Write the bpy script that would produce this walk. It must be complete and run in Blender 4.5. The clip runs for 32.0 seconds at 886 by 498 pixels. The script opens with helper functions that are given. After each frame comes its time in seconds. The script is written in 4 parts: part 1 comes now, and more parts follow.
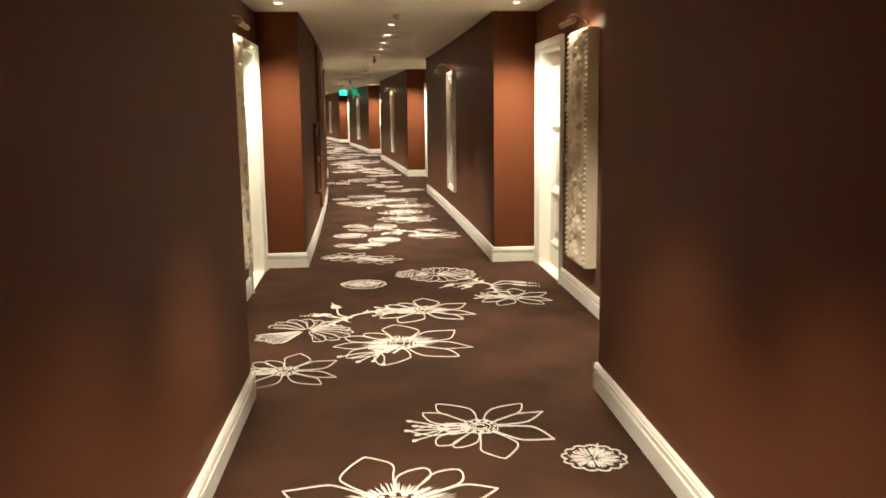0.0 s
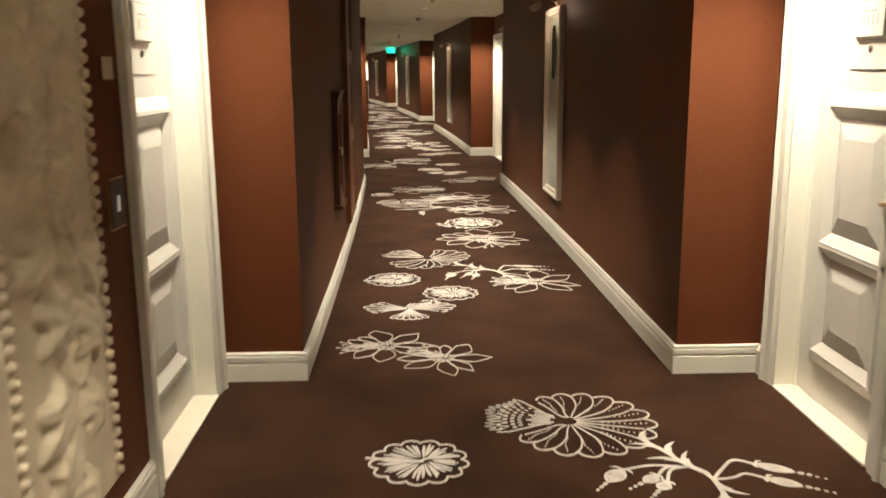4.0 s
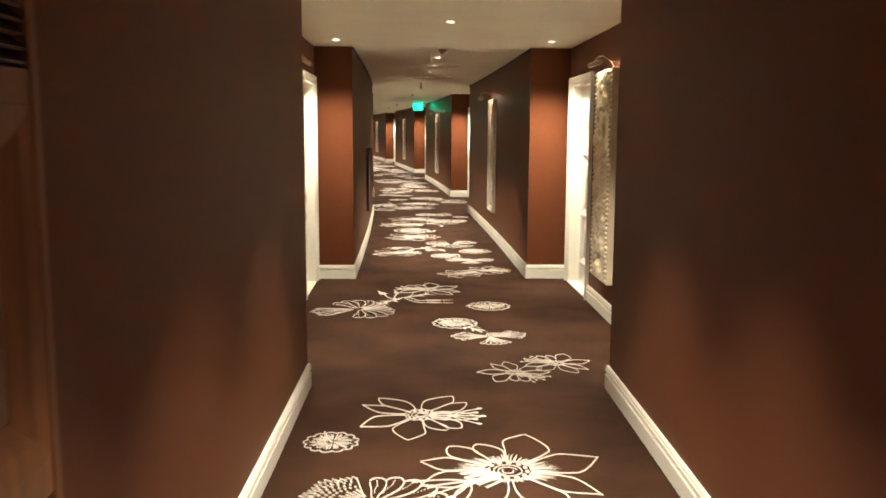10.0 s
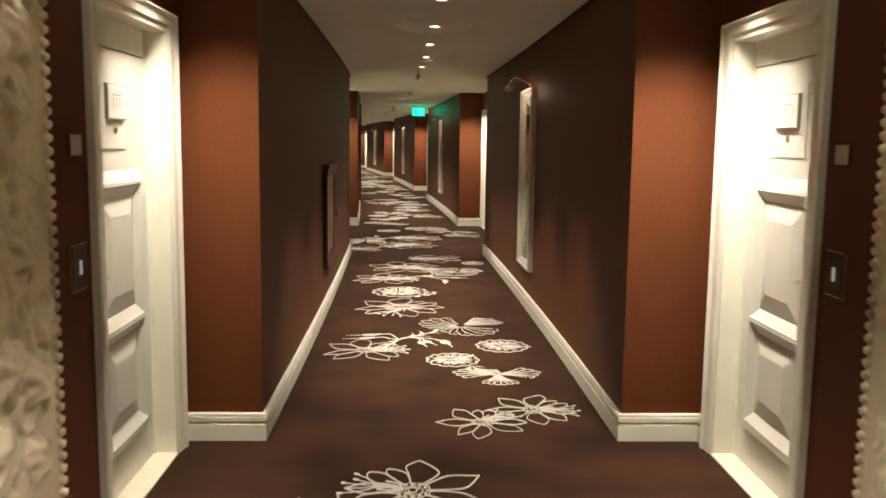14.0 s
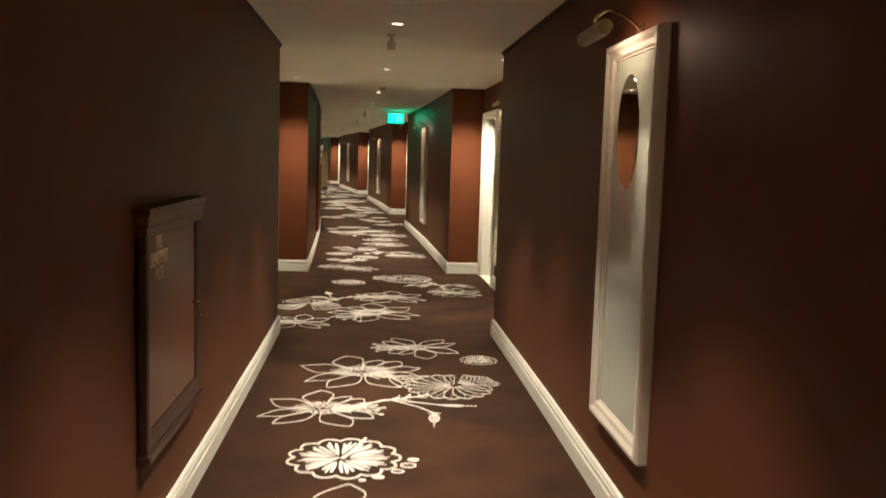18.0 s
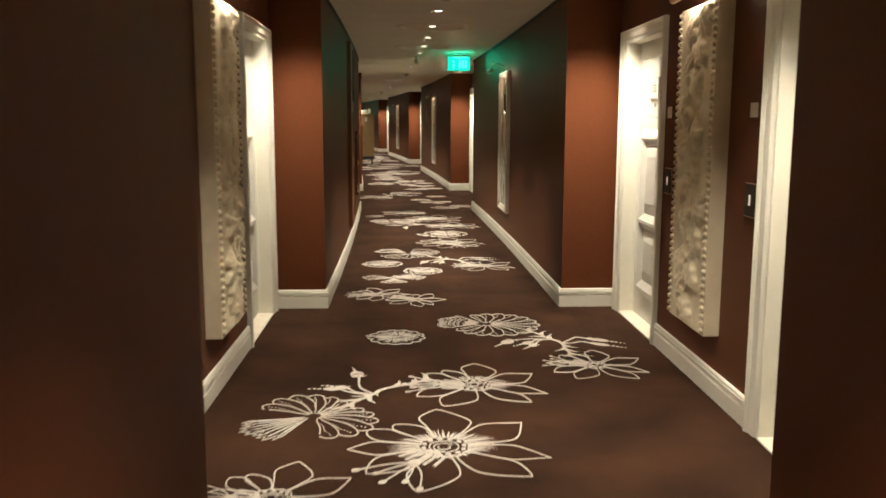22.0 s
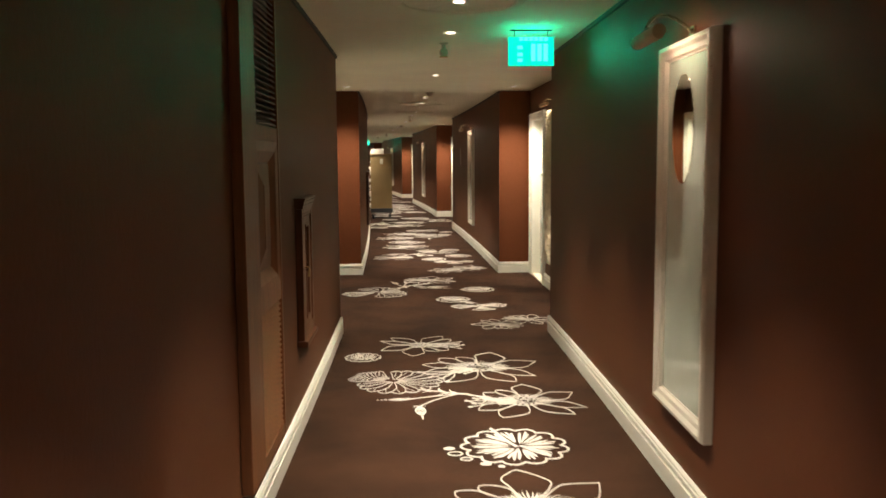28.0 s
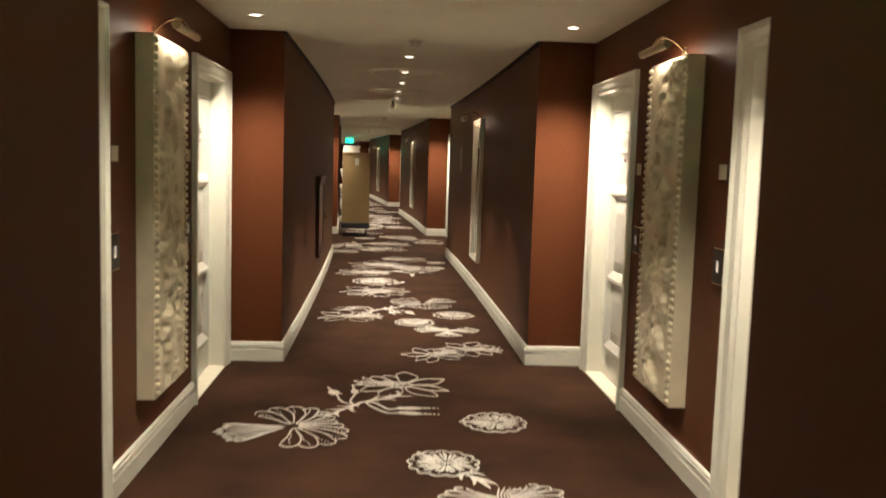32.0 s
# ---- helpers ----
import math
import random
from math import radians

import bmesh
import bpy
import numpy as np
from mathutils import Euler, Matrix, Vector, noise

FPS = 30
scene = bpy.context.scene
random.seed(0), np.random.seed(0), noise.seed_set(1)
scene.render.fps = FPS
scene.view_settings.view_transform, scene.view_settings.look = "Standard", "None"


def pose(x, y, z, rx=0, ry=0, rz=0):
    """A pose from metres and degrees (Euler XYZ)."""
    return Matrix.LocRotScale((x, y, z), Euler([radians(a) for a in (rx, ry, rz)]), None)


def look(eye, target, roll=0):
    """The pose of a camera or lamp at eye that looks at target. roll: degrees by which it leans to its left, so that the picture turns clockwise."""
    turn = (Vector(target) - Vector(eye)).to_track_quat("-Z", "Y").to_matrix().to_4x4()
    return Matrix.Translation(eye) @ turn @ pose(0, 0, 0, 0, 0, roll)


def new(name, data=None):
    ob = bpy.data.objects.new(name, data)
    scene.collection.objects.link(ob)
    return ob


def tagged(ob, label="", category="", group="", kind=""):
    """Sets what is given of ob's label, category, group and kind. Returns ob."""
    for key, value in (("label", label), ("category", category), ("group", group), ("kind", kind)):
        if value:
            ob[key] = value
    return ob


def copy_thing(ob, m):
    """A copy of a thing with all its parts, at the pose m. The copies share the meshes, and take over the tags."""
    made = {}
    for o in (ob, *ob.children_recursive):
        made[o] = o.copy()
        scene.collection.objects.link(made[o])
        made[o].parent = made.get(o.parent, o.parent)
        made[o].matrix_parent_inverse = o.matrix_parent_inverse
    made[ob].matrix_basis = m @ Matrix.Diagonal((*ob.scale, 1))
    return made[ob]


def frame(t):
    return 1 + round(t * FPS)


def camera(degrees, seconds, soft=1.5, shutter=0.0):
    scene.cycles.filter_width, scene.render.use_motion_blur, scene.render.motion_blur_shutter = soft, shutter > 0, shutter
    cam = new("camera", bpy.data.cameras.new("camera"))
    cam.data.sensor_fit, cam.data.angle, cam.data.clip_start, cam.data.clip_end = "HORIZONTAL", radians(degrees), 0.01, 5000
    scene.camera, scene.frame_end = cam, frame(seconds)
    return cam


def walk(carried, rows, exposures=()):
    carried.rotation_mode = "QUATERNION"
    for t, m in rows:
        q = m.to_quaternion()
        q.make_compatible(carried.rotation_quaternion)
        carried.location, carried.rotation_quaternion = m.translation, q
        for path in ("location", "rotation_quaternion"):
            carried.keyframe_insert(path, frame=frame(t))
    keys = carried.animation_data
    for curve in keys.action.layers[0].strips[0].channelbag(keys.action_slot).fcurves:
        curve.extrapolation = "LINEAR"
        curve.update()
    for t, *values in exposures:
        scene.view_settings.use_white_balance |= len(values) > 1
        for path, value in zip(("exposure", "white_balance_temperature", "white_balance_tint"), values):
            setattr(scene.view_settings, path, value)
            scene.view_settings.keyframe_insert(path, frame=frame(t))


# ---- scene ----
# A hotel corridor on a long, gentle arc: narrow stretches between door bays, all alike.
cam = camera(55.0, 32.0, soft=1.65, shutter=0.5)
PATH = [
    (0, (-0.332, -8.532, 1.543), (-0.157, -6.566, 1.221), -0.77),
    (0.5, (-0.317, -8.007, 1.507), (-0.157, -6.044, 1.161), -2.01),
    (1, (-0.324, -7.470, 1.510), (-0.150, -5.513, 1.139), -1.51),
    (1.5, (-0.359, -6.928, 1.526), (-0.237, -4.961, 1.187), -1.58),
    (2, (-0.354, -6.341, 1.517), (-0.212, -4.375, 1.176), -2.29),
    (2.5, (-0.394, -5.814, 1.502), (-0.237, -3.851, 1.154), 0.16),
    (3, (-0.446, -5.239, 1.517), (-0.398, -3.268, 1.182), -0.01),
    (3.5, (-0.409, -4.691, 1.515), (-0.369, -2.730, 1.124), 0.66),
    (4, (-0.378, -4.140, 1.534), (-0.314, -2.184, 1.126), -0.41),
    (4.5, (-0.403, -3.761, 1.537), (-0.293, -1.768, 1.405), -2.31),
    (6.5, (-0.339, -1.774, 1.646), (-0.214, 0.209, 1.420), -1.14),
    (7, (-0.341, -1.164, 1.652), (-0.229, 0.811, 1.353), 0.47),
    (7.5, (-0.253, -0.545, 1.631), (-0.132, 1.425, 1.305), 0.99),
    (8, (-0.217, 0.008, 1.621), (-0.079, 1.972, 1.271), 1.50),
    (8.5, (-0.209, 0.644, 1.649), (-0.110, 2.615, 1.322), 0.77),
    (9, (-0.184, 1.260, 1.646), (-0.111, 3.244, 1.401), 0.52),
    (9.5, (-0.172, 1.819, 1.633), (-0.188, 3.803, 1.380), 0.58),
    (10, (-0.174, 2.390, 1.618), (-0.192, 4.371, 1.342), 0.31),
    (10.5, (-0.194, 2.998, 1.633), (-0.212, 4.972, 1.317), -0.75),
    (11, (-0.234, 3.606, 1.638), (-0.245, 5.582, 1.327), -0.75),
    (11.5, (-0.229, 4.262, 1.596), (-0.227, 6.242, 1.315), -1.15),
    (12, (-0.249, 4.894, 1.577), (-0.237, 6.876, 1.311), -0.84),
    (12.5, (-0.244, 5.504, 1.594), (-0.229, 7.485, 1.323), 0.08),
    (13, (-0.181, 6.086, 1.604), (-0.194, 8.075, 1.403), 0.53),
    (13.5, (-0.206, 6.684, 1.586), (-0.232, 8.671, 1.366), 0.69),
    (15.5, (-0.261, 8.959, 1.572), (-0.284, 10.936, 1.268), 1.06),
    (16, (-0.287, 9.529, 1.554), (-0.306, 11.508, 1.267), 1.91),
    (16.5, (-0.353, 10.132, 1.569), (-0.363, 12.112, 1.289), 1.58),
    (17, (-0.339, 10.741, 1.598), (-0.337, 12.719, 1.301), 0.96),
    (17.5, (-0.350, 11.326, 1.579), (-0.340, 13.310, 1.322), 1.45),
    (18, (-0.368, 11.847, 1.568), (-0.347, 13.835, 1.355), 1.70),
    (18.5, (-0.401, 12.378, 1.598), (-0.407, 14.371, 1.432), 1.67),
    (19, (-0.484, 12.964, 1.595), (-0.601, 14.949, 1.374), 1.88),
    (19.5, (-0.517, 13.550, 1.555), (-0.638, 15.528, 1.287), 0.94),
    (20, (-0.581, 14.139, 1.513), (-0.692, 16.115, 1.227), 0.98),
    (20.5, (-0.624, 14.760, 1.489), (-0.766, 16.733, 1.191), 0.95),
    (21, (-0.674, 15.350, 1.503), (-0.802, 17.320, 1.182), 0.72),
    (21.5, (-0.749, 15.911, 1.510), (-0.876, 17.884, 1.202), 0.53),
    (22, (-0.786, 16.523, 1.497), (-0.888, 18.498, 1.199), 0.17),
    (22.5, (-0.803, 17.040, 1.513), (-0.887, 19.016, 1.215), 0.26),
    (23, (-0.846, 17.608, 1.542), (-0.926, 19.582, 1.231), 0.56),
    (23.5, (-0.852, 18.175, 1.540), (-0.930, 20.152, 1.252), 1.11),
    (24, (-0.935, 18.680, 1.500), (-0.982, 20.665, 1.267), 2.26),
    (24.5, (-0.979, 19.239, 1.533), (-1.009, 21.222, 1.275), 2.20),
    (25, (-0.960, 19.780, 1.596), (-0.987, 21.761, 1.324), 1.96),
    (25.5, (-0.977, 20.388, 1.589), (-1.078, 22.367, 1.320), 1.62),
    (27.5, (-1.223, 22.710, 1.598), (-1.409, 24.686, 1.348), -1.40),
    (28, (-1.319, 23.234, 1.575), (-1.495, 25.215, 1.365), -0.41),
    (28.5, (-1.433, 23.804, 1.605), (-1.636, 25.780, 1.371), -0.23),
    (29, (-1.457, 24.481, 1.603), (-1.653, 26.457, 1.360), 0.04),
    (29.5, (-1.493, 25.096, 1.584), (-1.688, 27.075, 1.369), 1.44),
    (30, (-1.522, 25.752, 1.557), (-1.706, 27.731, 1.331), 1.43),
    (30.5, (-1.588, 26.382, 1.534), (-1.759, 28.360, 1.294), 1.83),
    (31, (-1.656, 27.045, 1.540), (-1.820, 29.022, 1.287), 1.41),
    (31.5, (-1.670, 27.760, 1.536), (-1.834, 29.737, 1.281), 1.27),
    (32, (-1.746, 28.397, 1.553), (-1.903, 30.381, 1.353), 1.76),
]
EXPOSURE = [(0.0, 1.27), (1.0, 1.25), (2.0, 0.76), (3.0, 0.77), (4.0, 0.72), (5.5, 0.92), (7.0, 1.17), (8.5, 1.09), (9.0, 1.27), (10.0, 1.29), (11.0, 0.72), (12.0, 0.72), (13.0, 0.72), (16.0, 0.72), (17.0, 0.67), (18.0, 0.72), (18.5, 0.89), (19.0, 0.69), (20.0, 0.56), (21.0, 0.58), (22.0, 0.58), (23.0, 0.78), (24.0, 0.43), (25.5, 0.41), (28.0, 0.72), (29.0, 0.77), (30.0, 0.69), (31.0, 0.64), (32.0, 0.65)]
walk(cam, [(t, look(eye, target, roll)) for t, eye, target, roll in PATH], EXPOSURE)

# ---- light ----
WARM = (1.0, 0.885, 0.705)
E_NARROW, E_BAY, E_SIDE, E_PICTURE = 275.0, 215.0, 222.0, 1.8
scene.view_settings.exposure = 0.0
world = bpy.data.worlds.new("interior_dark")
world.use_nodes = True
world.node_tree.nodes["Background"].inputs[0].default_value = (1.0, 0.8, 0.55, 1)
world.node_tree.nodes["Background"].inputs[1].default_value = 0.0
scene.world = world

# ---- plan (metres): s along the arc, n to the right of the middle line, z up ----
BEND = 0.004137            # turn to the left, radians a metre
MODULE = 11.660             # from one bay to the next
NARROW = 7.60             # length of a narrow stretch, from s = 0 of its module
HALF, BAY, OUT = 0.955, {1: 1.385, -1: 1.358}, 1.78   # half widths: narrow stretch, door bay on either side, back of the walls
HIGH, SKIRT = 2.495, 0.150
FAR_DOOR, NEAR_DOOR, ART = -0.655, -3.375, -2.05   # s of the doors and the carved panel, before the end of a bay
FIRST, LAST = -1, 6       # modules
S0, S1 = FIRST * MODULE - 4.0, LAST * MODULE + NARROW


def arc(s, n, z=0.0):
    a = BEND * s
    return Vector((-(1 - math.cos(a)) / BEND + n * math.cos(a), math.sin(a) / BEND + n * math.sin(a), z))


def narrow_end(side):
    """Where a narrow stretch ends; it runs on a little on the inner side."""
    return NARROW + (0.05 if side < 0 else 0.0)


def on_arc(s, n, z=0.0, turn=0.0):
    return Matrix.Translation(arc(s, n, z)) @ Matrix.Rotation(BEND * s + radians(turn), 4, "Z")


def on_wall(s, side, n, z=0.0):
    """Pose for a thing on a side wall: local x points into the wall, y along it, the room is at -x."""
    return on_arc(s, side * n, z, 0 if side > 0 else 180)


# ---- materials ----
def material(name, colour, rough=0.6, metal=0.0, vary=0.15, scale=6.0, fine=180.0, bump=0.0, coat=0.0, tint=None, stretch=(1, 1, 1), spec=0.5, grain=False):
    m = bpy.data.materials.new(name)
    m.use_nodes = True
    nt = m.node_tree
    b = nt.nodes["Principled BSDF"]
    b.inputs["Roughness"].default_value, b.inputs["Metallic"].default_value = rough, metal
    b.inputs["Coat Weight"].default_value = coat
    b.inputs["Specular IOR Level"].default_value = spec
    co = nt.nodes.new("ShaderNodeTexCoord")
    mp = nt.nodes.new("ShaderNodeMapping")
    mp.inputs["Scale"].default_value = stretch
    nt.links.new(co.outputs["Object"], mp.inputs["Vector"])
    big, small = nt.nodes.new("ShaderNodeTexNoise"), nt.nodes.new("ShaderNodeTexNoise")
    big.inputs["Scale"].default_value, big.inputs["Detail"].default_value = scale, 4
    small.inputs["Scale"].default_value, small.inputs["Detail"].default_value = fine, 2
    for n in (big, small):
        nt.links.new(mp.outputs["Vector"], n.inputs["Vector"])
    mix = nt.nodes.new("ShaderNodeMixRGB")
    mix.inputs[1].default_value = (*[c * (1 - vary) for c in colour], 1)
    mix.inputs[2].default_value = (*(tint or [min(1, c * (1 + vary)) for c in colour]), 1)
    add = nt.nodes.new("ShaderNodeMath")
    add.operation = "MULTIPLY_ADD"
    add.inputs[1].default_value = 0.45
    speck = nt.nodes.new("ShaderNodeMapRange")
    speck.inputs["From Min"].default_value, speck.inputs["From Max"].default_value = (0.36, 0.64) if grain else (0.0, 1.0)
    nt.links.new(small.outputs["Fac"], speck.inputs["Value"])
    nt.links.new(speck.outputs["Result"], add.inputs[0])
    half = nt.nodes.new("ShaderNodeMath")
    half.operation = "MULTIPLY"
    half.inputs[1].default_value = 0.55
    wide = nt.nodes.new("ShaderNodeMapRange")
    wide.inputs["From Min"].default_value, wide.inputs["From Max"].default_value = 0.32, 0.68
    nt.links.new(big.outputs["Fac"], wide.inputs["Value"])
    nt.links.new(wide.outputs["Result"], half.inputs[0])
    nt.links.new(half.outputs[0], add.inputs[2])
    nt.links.new(add.outputs[0], mix.inputs[0])
    nt.links.new(mix.outputs[0], b.inputs["Base Color"])
    if bump:
        bp = nt.nodes.new("ShaderNodeBump")
        bp.inputs["Strength"].default_value, bp.inputs["Distance"].default_value = bump, 0.004
        nt.links.new(small.outputs["Fac"], bp.inputs["Height"])
        nt.links.new(bp.outputs["Normal"], b.inputs["Normal"])
    return m


def glowing(name, colour, strength):
    m = bpy.data.materials.new(name)
    m.use_nodes = True
    b = m.node_tree.nodes["Principled BSDF"]
    b.inputs["Base Color"].default_value = (*colour, 1)
    b.inputs["Emission Color"].default_value = (*colour, 1)
    b.inputs["Emission Strength"].default_value = strength
    return m


PAPER = material("wallpaper", (0.113, 0.0360, 0.0158), 0.54, vary=0.13, scale=1.2, fine=170, bump=0.35, stretch=(1, 1, 0.22), spec=0.20, grain=True)
paper = PAPER.node_tree.nodes["Principled BSDF"]
paper.inputs["Sheen Weight"].default_value, paper.inputs["Sheen Roughness"].default_value = 0.070, 0.26
paper.inputs["Specular Tint"].default_value = (1.0, 0.52, 0.34, 1)
paper.inputs["Sheen Tint"].default_value = (0.66, 0.72, 0.44, 1)
CARPET = material("carpet", (0.037, 0.0155, 0.0078), 0.95, vary=0.72, scale=2.1, fine=190, bump=0.8, spec=0.15, grain=True)
TUFT = material("carpet_pattern", (0.63, 0.59, 0.535), 0.95, vary=0.18, scale=14, fine=210, bump=0.7, spec=0.15, grain=True)
PLASTER = material("ceiling_paint", (0.86, 0.86, 0.70), 0.85, vary=0.05, scale=2, fine=90, bump=0.08)
WHITE = material("white_paint", (0.80, 0.78, 0.68), 0.38, vary=0.05, scale=5, fine=60, bump=0.04)
LEAF = material("door_paint", (0.66, 0.645, 0.58), 0.33, vary=0.04, scale=5, fine=60, bump=0.03)
CARVED = material("carved_plaster", (0.68, 0.59, 0.43), 0.62, vary=0.14, scale=9, fine=120, bump=0.25)
DARK = material("dark_trim", (0.030, 0.016, 0.011), 0.6, vary=0.2)
WOOD = material("stained_wood", (0.175, 0.066, 0.025), 0.42, vary=0.35, scale=5, fine=60, bump=0.1, stretch=(6, 6, 0.5), spec=0.35)
CABINET = material("brown_stained_wood", (0.110, 0.041, 0.017), 0.40, vary=0.35, scale=5, fine=60, bump=0.1, stretch=(6, 6, 0.5), spec=0.35)
WOOD_DEEP = material("dark_stained_wood", (0.048, 0.017, 0.009), 0.42, vary=0.3, scale=5, fine=60, bump=0.1, stretch=(6, 6, 0.5))
SILVER = material("painted_silver_frame", (0.72, 0.66, 0.56), 0.36, metal=0.05, vary=0.08, scale=8, fine=90)
FROST = material("frosted_glass", (0.56, 0.63, 0.52), 0.26, vary=0.05, scale=3, fine=20, coat=1.0)
MIRROR = material("mirror", (0.62, 0.64, 0.56), 0.02, metal=1.0, vary=0.0)
BRASS = material("brass", (0.72, 0.56, 0.32), 0.28, metal=1.0, vary=0.1)
CHROME = material("steel", (0.62, 0.60, 0.56), 0.25, metal=1.0, vary=0.06)
POLISHED = material("polished_brass", (0.46, 0.36, 0.25), 0.26, metal=1.0, vary=0.08)
BRONZE = material("brushed_brass", (0.42, 0.32, 0.20), 0.48, metal=0.55, vary=0.10, scale=12)
BLACK = material("black_plastic", (0.014, 0.011, 0.010), 0.35, vary=0.2)
PALE = material("pale_plate", (0.60, 0.54, 0.42), 0.4, vary=0.08)
FAINT = material("faint_ink", (0.29, 0.27, 0.23), 0.5, vary=0.1)
PLATE = material("number_plate", (0.74, 0.71, 0.64), 0.35, vary=0.04)
STONE = material("threshold_stone", (0.76, 0.70, 0.58), 0.3, vary=0.08, scale=9)
CANVAS = material("tan_cart_panel", (0.36, 0.245, 0.115), 0.6, vary=0.12, scale=4)
RUBBER = material("grey_rubber", (0.03, 0.03, 0.035), 0.6, vary=0.2)
LINEN = material("folded_linen", (0.78, 0.74, 0.66), 0.9, vary=0.08, scale=14)
BULB = glowing("lit_lamp", (1.0, 0.88, 0.66), 5.0)
GREEN = glowing("lit_green_sign", (0.0, 0.72, 0.47), 0.85)
GREEN_PALE = glowing("lit_sign_marks", (0.10, 1.0, 0.74), 1.0)
SLOT = glowing("lit_slot", (1.0, 0.93, 0.86), 0.12)


# ---- mesh helpers ----
def finish(name, bm, mat, parent=None, label="", smooth=False):
    me = bpy.data.meshes.new(name)
    bmesh.ops.recalc_face_normals(bm, faces=bm.faces)
    bm.to_mesh(me)
    bm.free()
    me.materials.append(mat)
    if smooth:
        for p in me.polygons:
            p.use_smooth = True
    ob = new(name, me)
    if parent:
        ob.parent = parent
    if label:
        ob["label"] = label
    return ob


def part(name, bm, mat, parent, label="", smooth=False):
    return finish(name, bm, mat, parent, label, smooth)


def thing(name, m, label, category, group="", kind=""):
    ob = new(name)
    ob.empty_display_size = 0.1
    ob.matrix_basis = m
    return tagged(ob, label, category, group, kind)


def add_box(bm, x0, x1, y0, y1, z0, z1, bevel=0.0):
    vs = bmesh.ops.create_cube(bm, size=1.0)["verts"]
    for v in vs:
        v.co = Vector(((x0 + x1) / 2 + v.co.x * (x1 - x0), (y0 + y1) / 2 + v.co.y * (y1 - y0), (z0 + z1) / 2 + v.co.z * (z1 - z0)))
    if bevel:
        es = {e for v in vs for e in v.link_edges}
        bmesh.ops.bevel(bm, geom=list(es), offset=bevel, segments=2, affect="EDGES", profile=0.6)
    return bm


def box(x0, x1, y0, y1, z0, z1, bevel=0.0):
    return add_box(bmesh.new(), x0, x1, y0, y1, z0, z1, bevel)


def add_arc_box(bm, s0, s1, n0, n1, z0, z1):
    steps = max(1, round((s1 - s0) / 1.2))
    rings = []
    for i in range(steps + 1):
        s = s0 + (s1 - s0) * i / steps
        rings.append([bm.verts.new(arc(s, n, z)) for n, z in ((n0, z0), (n1, z0), (n1, z1), (n0, z1))])
    for a, b in zip(rings, rings[1:]):
        for i in range(4):
            bm.faces.new((a[i], a[(i + 1) % 4], b[(i + 1) % 4], b[i]))
    bm.faces.new(rings[0][::-1])
    bm.faces.new(rings[-1])


def add_rod(bm, pts, r, sides=10):
    """A round rod along points."""
    rings = []
    pts = [Vector(p) for p in pts]
    for i, p in enumerate(pts):
        d = (pts[min(i + 1, len(pts) - 1)] - pts[max(i - 1, 0)]).normalized()
        u = d.orthogonal().normalized() if i == 0 else (u - d * u.dot(d)).normalized()
        w = d.cross(u)
        rings.append([bm.verts.new(p + r * (math.cos(k * math.tau / sides) * u + math.sin(k * math.tau / sides) * w)) for k in range(sides)])
    for a, b in zip(rings, rings[1:]):
        for k in range(sides):
            bm.faces.new((a[k], a[(k + 1) % sides], b[(k + 1) % sides], b[k]))
    bm.faces.new(rings[0][::-1])
    bm.faces.new(rings[-1])
    return bm


def lathe(profile, sides=28, caps=True):
    """Turned about z: (radius, height) pairs."""
    bm = bmesh.new()
    rings = [[bm.verts.new((r * math.cos(k * math.tau / sides), r * math.sin(k * math.tau / sides), z)) for k in range(sides)] for r, z in profile]
    for a, b in zip(rings, rings[1:]):
        for k in range(sides):
            bm.faces.new((a[k], a[(k + 1) % sides], b[(k + 1) % sides], b[k]))
    if caps:
        bm.faces.new(rings[0][::-1])
        bm.faces.new(rings[-1])
    return bm


def frame_loop(bm, y0, y1, z0, z1, profile):
    """A mitred rectangular moulding in the y-z plane. profile: (inset from the outer edge, x) pairs, closed round."""
    loops = [[bm.verts.new((x, y, z)) for y, z in ((y0 + d, z0 + d), (y1 - d, z0 + d), (y1 - d, z1 - d), (y0 + d, z1 - d))] for d, x in profile]
    for a, b in zip(loops, loops[1:] + loops[:1]):
        for k in range(4):
            bm.faces.new((a[k], a[(k + 1) % 4], b[(k + 1) % 4], b[k]))
    return bm


# ---- the building ----
GAP = 0.455               # half a door opening
DOOR_H = 2.10
LEAF_H = 1.958

fl = bmesh.new()
add_arc_box(fl, S0, S1 + 0.2, -OUT, OUT, -0.12, 0.0)
floor = tagged(finish("floor", fl, CARPET), "dark brown cut-pile carpet with cream woven flowers", "carpet", kind="structure")
ce = bmesh.new()
add_arc_box(ce, S0, S1 + 0.2, -OUT, OUT, HIGH, HIGH + 0.15)
tagged(finish("ceiling", ce, PLASTER), "flat cream painted plaster ceiling of the corridor", "ceiling", kind="structure")

